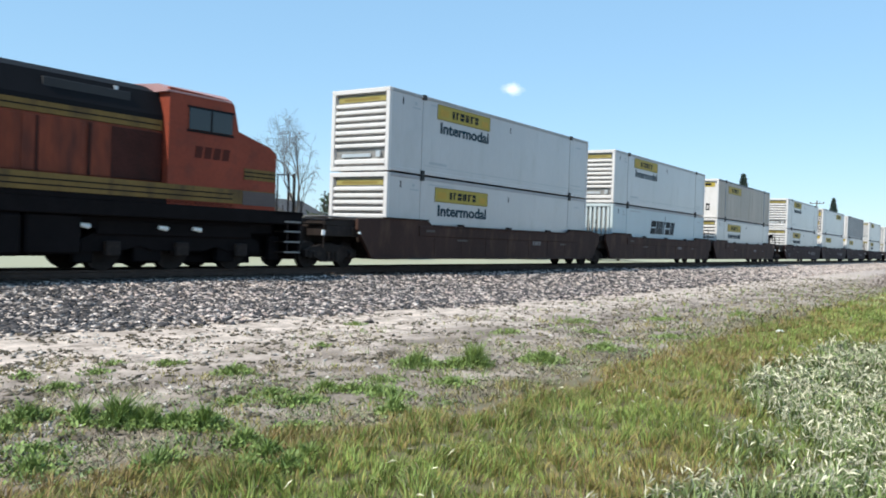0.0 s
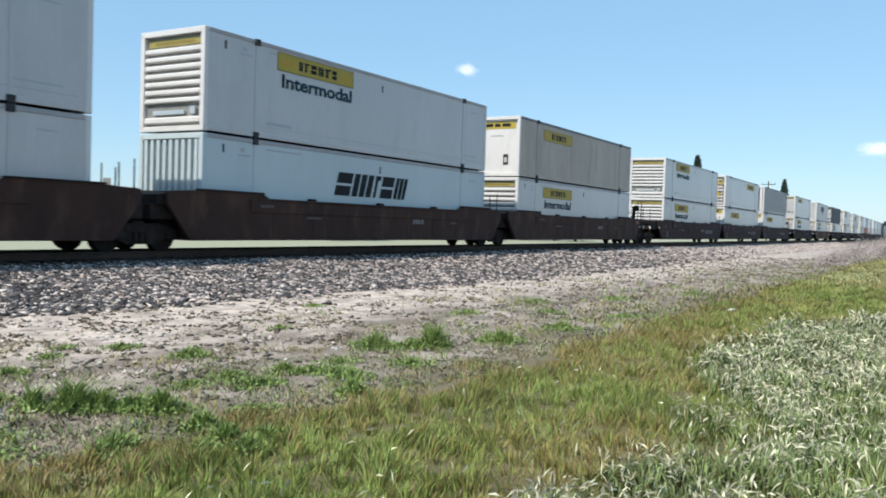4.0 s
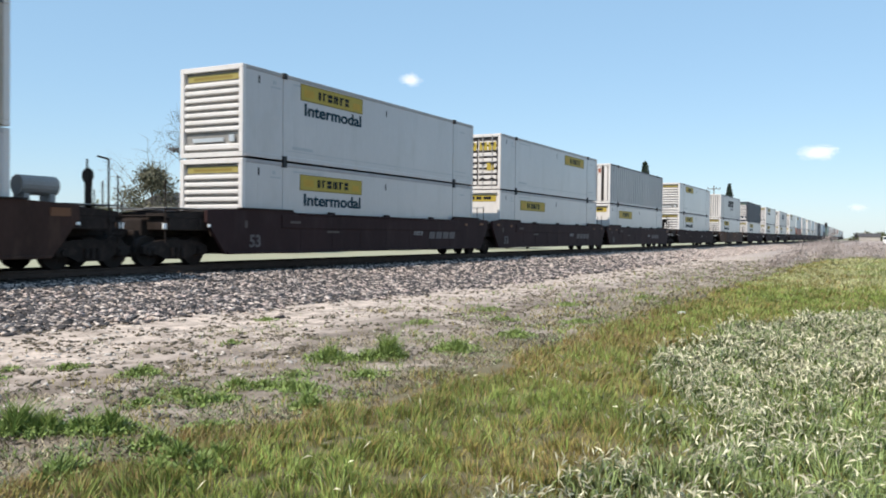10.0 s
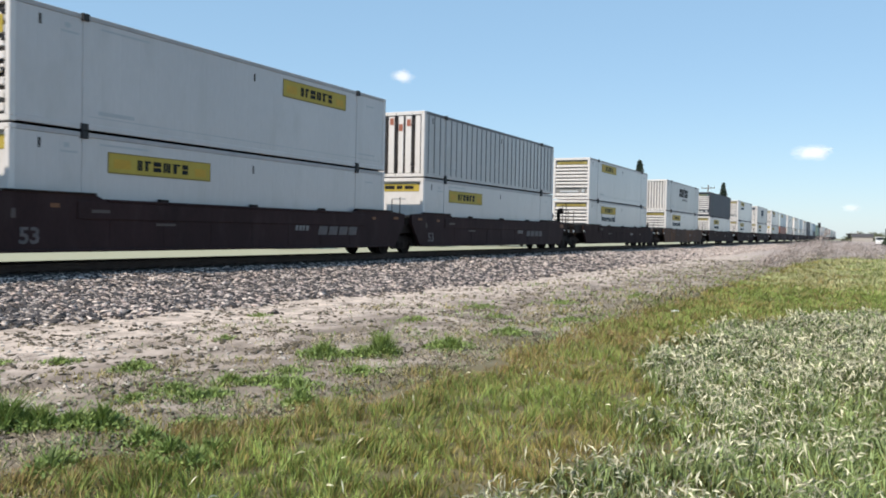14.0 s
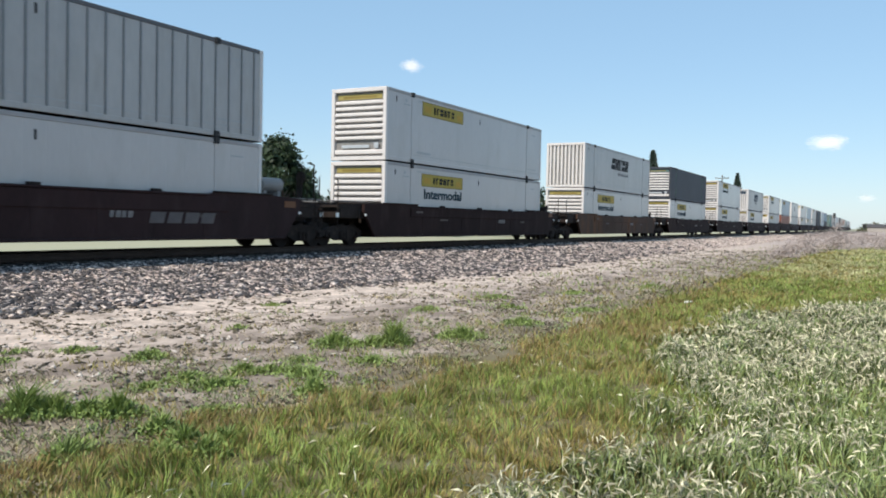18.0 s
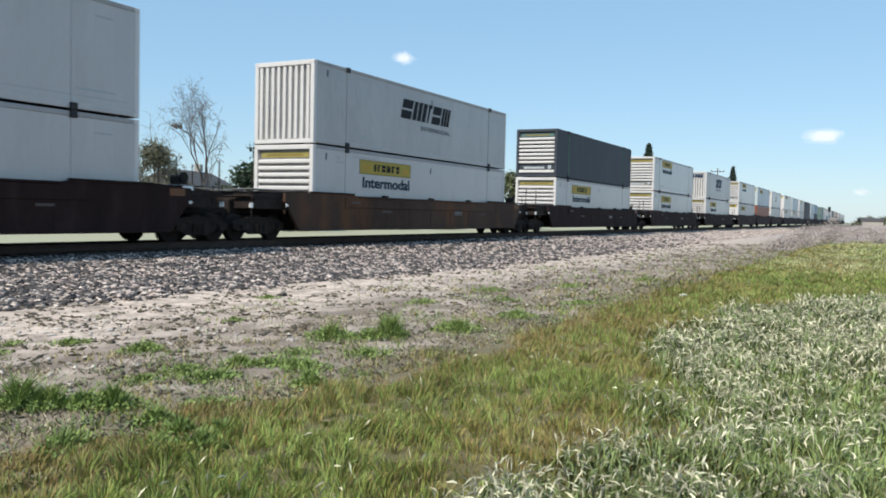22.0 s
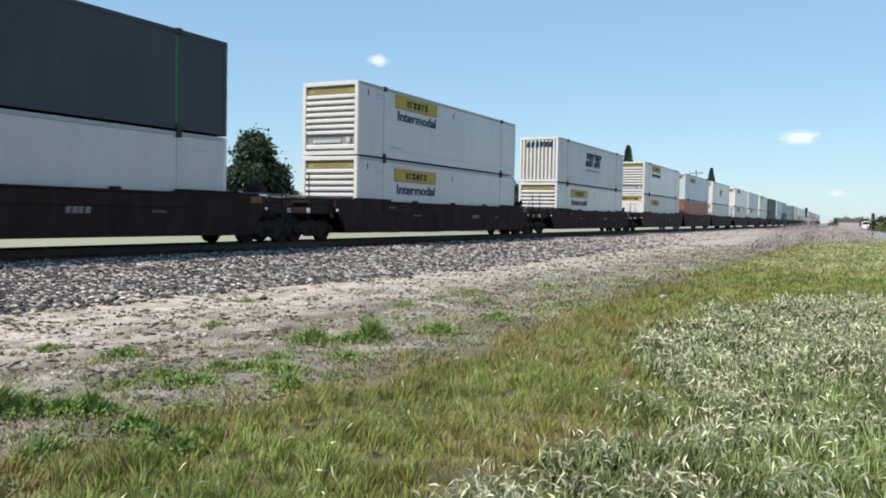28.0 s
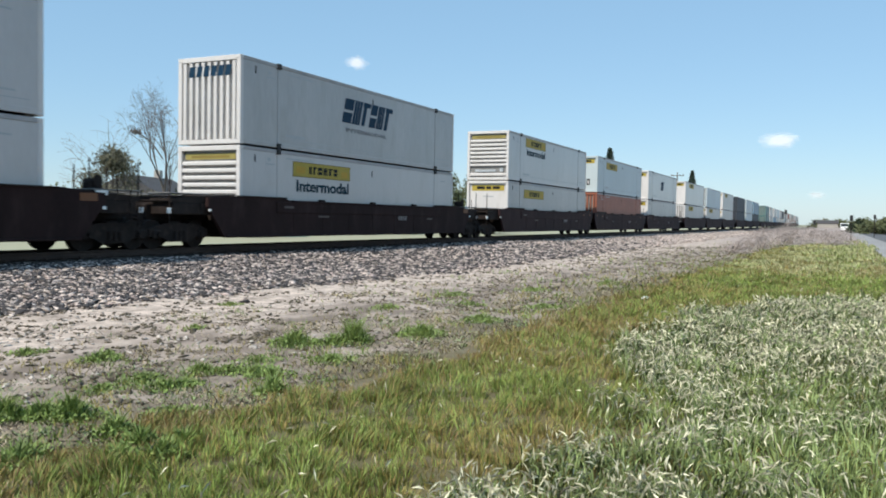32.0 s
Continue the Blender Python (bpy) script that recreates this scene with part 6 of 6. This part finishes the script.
def build_ground_cover():
    def bank(x, y):
        edge = 12.35 - 0.085 * min(14, max(0, x - 9)) + 0.02 * min(40, max(0, x - 23))
        return y > edge + 0.55 * math.sin(x * 91.7 + y * 53.1) + 0.5 * noise.noise((x * 0.5, y * 0.5, 2)) + 0.35 * noise.noise((x * 1.9, y * 1.9, 4)) or noise.noise((x * 2.3, y * 2.3, 7)) > 0.42 + 0.16 * (edge - y)
    scatter_stones("ballast_stones", "crushed grey and white ballast stones", 78000, 6, 170, 9.8, 17.9, (0.025, 0.085), STONE, 1, 0.6, keep=bank, tall=0.42)
    # Low dark stones, some of them in place of shaded gaps.
    scatter_stones("dark_ballast_stones", "dark crushed ballast stones among paler ones", 66000, 6, 80, 9.8, 17.9, (0.03, 0.09), DARKSTONE, 6, 0.7, sink=0.3, keep=lambda x, y: bank(x, y) and noise.noise((x * 9, y * 9, 5)) > -0.9 + 0.018 * x, tall=0.5)
    scatter_stones("tan_ballast_stones", "pinkish tan ballast stones further down the line", 26000, 10, 170, 10.4, 17.9, (0.03, 0.08), TANSTONE, 8, 0.7, keep=bank)
    scatter_stones("loose_stones", "loose pale stones on the dirt", 9000, 3, 60, 4.8, 12.4, (0.006, 0.045), PEBBLE, 2, 0.7, keep=lambda x, y: noise.noise((x * 1.3, y * 1.3, 9)) + 0.6 * noise.noise((x * 5, y * 5, 3)) > 0.02)
    scatter_stones("earth_clods", "small dark clods and bits on the dirt", 26000, 3, 60, 4.6, 12.4, (0.006, 0.05), CLOD, 3, 0.8, keep=lambda x, y: noise.noise((x * 1.1, y * 1.6, 12)) + 0.7 * noise.noise((x * 5, y * 5, 1)) > 0.05)

    def rim(x):
        return np.interp(x, (2, 3.8, 4.3, 5.4, 7, 8.2, 13, 22, 37, 45, 60, 75), (5.3, 5.3, 4.9, 4.95, 4.5, 4.35, 4.4, 4.4, 4.2, 4.5, 4.2, 2.5)) - 0.12 * np.clip(x - 75, 0, 40)

    def pale_zone(x, y, big, small):
        """How far a place lies inside the tall pale grass, from 0 to 1."""
        border = np.interp(x, (3.6, 3.9, 4.8, 5.8, 6.7, 7.4, 8.2, 8.6, 9.1, 10.4, 12.3, 14.4, 17.5, 20.2), (1.9, 2.0, 2.15, 1.95, 1.75, 1.5, 1.7, 2.1, 2.5, 2.75, 2.85, 2.4, 1.3, -0.6))
        return np.clip((border + 0.3 * big + 0.3 * small - y) / 0.6, 0.0, 1)

    def dark_band(x, y):
        return np.clip(1 - np.abs(x - 23.5) / 4.5, 0, 1) * np.clip((4 - y) / 1.5, 0, 1)

    def green(x, y, big, small):
        edge = np.clip((rim(x) - 0.1 + 0.5 * big + 0.5 * small - y) / 0.45, 0, 1)
        return edge * np.clip(0.42 + 0.9 * big + 0.7 * small + 0.25 * np.clip((x - 12) / 6, 0, 1) + 0.7 * dark_band(x, y) + 0.35 * (y < 1) - 0.9 * np.clip((x - 27) / 5, 0, 1), 0.08, 1)

    def olive(x, y, big, small):
        edge = np.clip((rim(x) + 0.1 + 0.5 * big + 0.5 * small - y) / 0.5, 0, 1)
        return edge * np.clip(0.8 - 0.9 * big - 0.4 * (y < 1.5) - 0.9 * dark_band(x, y) + 0.2 * small - 0.25 * np.clip((x - 30) / 8, 0, 1), 0.06, 1)

    def rusty(x, y, big, small):
        edge = np.clip((rim(x) + 0.15 + 0.4 * big + 0.4 * small - y) / 0.4, 0, 1)
        near_edge = np.clip(1 - np.abs(rim(x) - 0.45 - y) / 0.8, 0, 1) * np.clip((24 - x) / 8, 0, 1)
        patch = np.clip(1.2 - np.hypot((x - 12.0) / 2.2, (y - 2.7) / 0.8), 0, 1) + np.clip(1 - np.hypot((x - 8.4) / 0.5, (y - 0.05) / 0.3), 0, 1)
        return edge * np.clip(0.17 + 0.6 * near_edge + 0.6 * patch - 0.5 * big + 0.3 * small, 0, 1)

    def far_pale(x, y, big, small):
        return np.clip((rim(x) - 0.3 + 0.8 * big + 0.4 * small - y) / 0.8, 0, 1) * np.clip((x - 26) / 6, 0, 1) * np.clip(0.6 + big + 0.5 * small, 0.1, 1)

    def tall(x, y, big, small):
        return pale_zone(x, y, big, small) * np.clip(0.75 + 0.5 * small - 0.3 * big, 0.2, 1) * np.clip((22 - x) / 5, 0, 1)

    def seeded(x, y, big, small):
        thick = np.clip(0.42 + 1.2 * small + 0.8 * big + 0.25 * np.clip((x - 8) / 3, 0, 1), 0.05, 0.95) * np.clip(0.35 + 0.65 * np.maximum((y - 0.2) / 0.9, (x - 7.5) / 2.5), 0.35, 1)
        strays = 0.006 * (y < 3.9) * (small > 0.12) * (x < 22) + 0.06 * (np.abs(small - 0.3) < 0.05) * (y < 4.0) * (x < 10)
        return pale_zone(x, y, big, small) * thick * np.clip((21 - x) / 4, 0, 1) + strays

    meadow("green_grass", "fresh green spring grass", GREENBLADE, 340000, green, 0.1, 0.0085, 0.22, (0.02, -0.06), 31, mid=(0.6, 0.4, 0.75), tip=0.97)
    meadow("olive_grass", "short olive and brownish grass", OLIVEBLADE, 300000, olive, 0.09, 0.008, 0.22, (0.02, -0.06), 32, mid=(0.6, 0.4, 0.75), tip=0.97)
    meadow("rusty_grass", "reddish-brown dry grass at the meadow's edge", RUSTBLADE, 130000, rusty, 0.1, 0.0075, 0.25, (0.02, -0.06), 35, x1=40, mid=(0.6, 0.4, 0.8), tip=0.97)
    meadow("far_pale_grass", "pale yellow-green grass further down the line", PALEBLADE, 110000, far_pale, 0.1, 0.009, 0.3, (0.02, -0.1), 36, x0=24, x1=110, mid=(0.6, 0.4, 0.75))
    meadow("dead_grass", "dead tan grass litter between the blades", DEADGRASS, 60000, lambda x, y, big, small: np.clip((rim(x) + 0.3 + 0.8 * big - y) / 0.8, 0, 1) * np.where(small > 0.15, 0.7, 0.15), 0.075, 0.0075, 1.1, (0, 0), 34)
    meadow("tall_grass", "tall bluish green wild grass with arching blades", TALLBLADE, 150000, tall, 0.18, 0.011, 0.3, (0.0, -0.08), 37, x1=24, splay=0.7, mid=(0.7, 0.35, 0.9), tip=0.85)

    rng, x, y, out, big, small = strewn(33, 120000, 2.2, 26.0, seeded, 1.0, 0.13, 0.4)
    h = 0.17 * (0.6 + 0.7 * rng.random(len(x))) * np.clip(1 + 0.7 * small, 0.6, 1.5)
    size = np.clip(x / 8, 1, 2) * np.clip(1.2 - (x - 4) / 15, 1, 1.2)
    v, f = seed_heads(rng, x, y, flat(x, y), h, 0.07 * (0.6 + 0.8 * rng.random(len(x))) * size, (0.008 + 0.007 * rng.random(len(x))) * size)
    thing("pale_seed_grass", "pale nodding seed heads of wild grass", "grass", kind="stuff", data=triangles("pale_seed_grass", v, f, STRAW))

    rng = np.random.default_rng(51)
    for name, label, material, n, high in (("surrounding_grass", "green spring grass round the viewpoint", GREENBLADE, 45000, 0.1), ("surrounding_dry_grass", "olive grass round the viewpoint", OLIVEBLADE, 45000, 0.085)):
        x, y = -14 + 22 * rng.random(n), -10 + 14.4 * rng.random(n)
        ok = ((x < 2.3) | (y < -0.06 * x - 1.2)) & (fuzz(x, y, 1.4, 3.0) + 0.5 > rng.random(n) * 0.9)
        x, y = x[ok], y[ok]
        v, f = blades(rng, x, y, flat(x, y) - 0.01, high * (0.5 + 0.8 * rng.random(len(x))), 0.014, 0.4, (0.05, -0.1))
        thing(name, label, "grass", kind="stuff", data=triangles(name, v, f, material))

    def sparse(x, y, big, small):
        return np.clip((big + small * 0.9 + 0.12 - 0.1 * (y - 5)) * 1.8, 0, 0.85) * np.clip(1.5 - x / 20, 0.25, 1)
    for name, label, material, n, seed, high, wide, lean, top in (("sparse_weeds", "thin low green weeds scattered over the dirt", WEED, 50000, 40, 0.06, 0.012, 0.6, 0.9),
                                                            ("dry_litter", "dry stems and dead leaves lying on the dirt", DEADGRASS, 80000, 41, 0.06, 0.011, 2.2, 0.12),
                                                            ("dark_litter", "dark bits of bark and earth lying on the dirt", CLOD, 42000, 43, 0.07, 0.011, 2.0, 0.1),
                                                            ("sparse_dry_grass", "thin dry olive grass scattered over the dirt", OLIVEBLADE, 40000, 42, 0.07, 0.009, 0.6, 0.9)):
        rng = np.random.default_rng(seed)
        x = 3.0 * (90 / 3.0) ** rng.random(n)
        y = 4.4 + 5.8 * rng.random(n) ** 1.3
        ok = rng.random(n) < sparse(x, y, fuzz(x, y, 1.1, seed * 1.0), fuzz(x, y, 0.3, 2.0 + seed))
        x, y = x[ok], y[ok]
        v, f = blades(rng, x, y, flat(x, y) - 0.004, high * (0.4 + rng.random(len(x))) * np.clip(x / 12, 1, 2), wide * np.clip(x / 9, 1, 2.5), lean, (0, 0), tip=top)
        thing(name, label, "weeds", kind="stuff", data=triangles(name, v, f, material))
    # mats of small broad leaves between the dirt and the meadow
    for name, label, material, n, seed, size in (("leaf_mat", "grey-green mat of small broad-leaved weeds", MATLEAF, 42000, 45, 0.03), ("pale_leaf_litter", "pale dry leaves lying on the dirt", DEADGRASS, 16000, 46, 0.03)):
        rng = np.random.default_rng(seed)
        x = 2.9 * (40 / 2.9) ** rng.random(n)
        y = rim(x) - 0.4 + 2.6 * rng.random(n) ** 1.4
        ok = rng.random(n) < np.clip(0.15 + 1.5 * fuzz(x, y, 0.9, 6.0) + 1.2 * fuzz(x, y, 0.25, 8.0), 0, 0.9) * np.clip(1.6 - x / 13, 0.1, 1)
        x, y = x[ok], y[ok]
        v, f = broad_leaves(rng, x, y, flat(x, y) + 0.004 + 0.03 * rng.random(len(x)) ** 2, size * np.clip(x / 8, 1, 2), 0.7)
        thing(name, label, "weeds", kind="stuff", data=triangles(name, v, f, material))
    clumps = ((8.75, 6.33, 0.36, 420, 0.22), (9.35, 5.8, 0.27, 480, 0.36), (9.1, 5.95, 0.3, 220, 0.18), (10.5, 5.4, 0.4, 380, 0.2), (12.3, 5.25, 0.38, 300, 0.17),
              (4.2, 6.05, 0.2, 330, 0.3), (4.36, 5.92, 0.22, 280, 0.22), (4.55, 5.72, 0.2, 240, 0.18), (4.68, 5.56, 0.2, 260, 0.22), (4.02, 6.3, 0.14, 120, 0.26), (3.8, 6.75, 0.2, 200, 0.2), (3.5, 6.5, 0.16, 120, 0.14), (4.0, 6.75, 0.14, 100, 0.12),
              (4.81, 7.95, 0.2, 140, 0.13), (4.97, 8.9, 0.16, 80, 0.1), (5.65, 8.6, 0.2, 90, 0.08), (6.1, 8.95, 0.16, 70, 0.08), (6.6, 8.55, 0.24, 130, 0.11), (6.65, 7.45, 0.26, 190, 0.15), (6.85, 7.55, 0.2, 110, 0.12), (9.2, 8.4, 0.18, 80, 0.1), (12.1, 10.2, 0.24, 110, 0.1),
              (6.1, 6.2, 0.26, 190, 0.13), (5.95, 5.8, 0.24, 170, 0.13), (6.15, 5.75, 0.22, 130, 0.12), (5.55, 6.15, 0.24, 130, 0.08), (6.72, 6.05, 0.2, 190, 0.18), (6.95, 5.9, 0.24, 160, 0.12), (7.1, 5.65, 0.3, 180, 0.12), (6.98, 5.35, 0.28, 180, 0.14), (8.05, 5.3, 0.3, 200, 0.12), (7.6, 6.0, 0.3, 150, 0.1),
              (4.5, 4.85, 0.18, 200, 0.2), (4.4, 4.5, 0.2, 210, 0.18), (4.3, 4.2, 0.2, 200, 0.18), (4.55, 4.25, 0.18, 180, 0.18), (3.67, 4.85, 0.2, 160, 0.16), (3.8, 4.95, 0.16, 110, 0.14), (4.1, 4.4, 0.2, 150, 0.14), (3.35, 5.8, 0.26, 150, 0.1), (3.1, 5.4, 0.3, 180, 0.15), (6.3, 4.8, 0.2, 210, 0.22),
              (5.2, 4.98, 0.26, 150, 0.1), (4.75, 5.4, 0.2, 90, 0.08), (16.4, 7.65, 0.45, 240, 0.12), (21.5, 5.6, 0.5, 200, 0.13), (14.5, 6.4, 0.35, 150, 0.1), (13.0, 7.4, 0.35, 130, 0.1), (15.2, 5.2, 0.4, 180, 0.12), (18.5, 6.6, 0.5, 180, 0.1))
    for k, (x, y, size, count, height) in enumerate(clumps):
        weed_clump(x, y, size, round(count * 1.5), height, 80 + k)


build_ground()
build_track()
build_surroundings()
build_train()
CLOUD = cloud("cloud", 60.1, 10.35, 900, 20, 12, 1)
cloud("cloud", 86.0, 5.35, 1500, 60, 24, 2)
cloud("cloud", 88.2, 1.9, 2600, 46, 18, 3, THINVAPOUR)
build_ground_cover()


def travelled(t):
    """Metres that the train has rolled since the start; it gathers speed slowly."""
    return np.polyval((-7.99599e-07, 5.99814e-05, -0.00144429, 0.0267579, 6.36917, 0.0595088), t)


def motions():
    """The train rolls along the line, its wheels turn, and one cloud drifts."""
    for ob, u, z in ROLLING:
        rows = []
        for t in range(33):
            x = u - travelled(t)
            b, s = bend(x) if x > 0 else (0.0, 0.0)
            rows.append((t, pose(x, TRACK_Y + b, z, 0, 0, math.degrees(math.atan(s)))))
        walk(ob, rows)
    for ob, x, r in TURNING:
        walk(ob, [(k / 15, pose(x, 0, r, 0, -math.degrees(travelled(k / 15) / r), 0)) for k in range(481)])
    rows = []
    for t in (0, 8, 16, 24, 32):
        a = radians(60.1 - 2.0 * t / 32)
        rows.append((t, pose(900 * math.sin(a), 900 * math.cos(a), 900 * math.tan(radians(10.4)))))
    walk(CLOUD, rows)


motions()
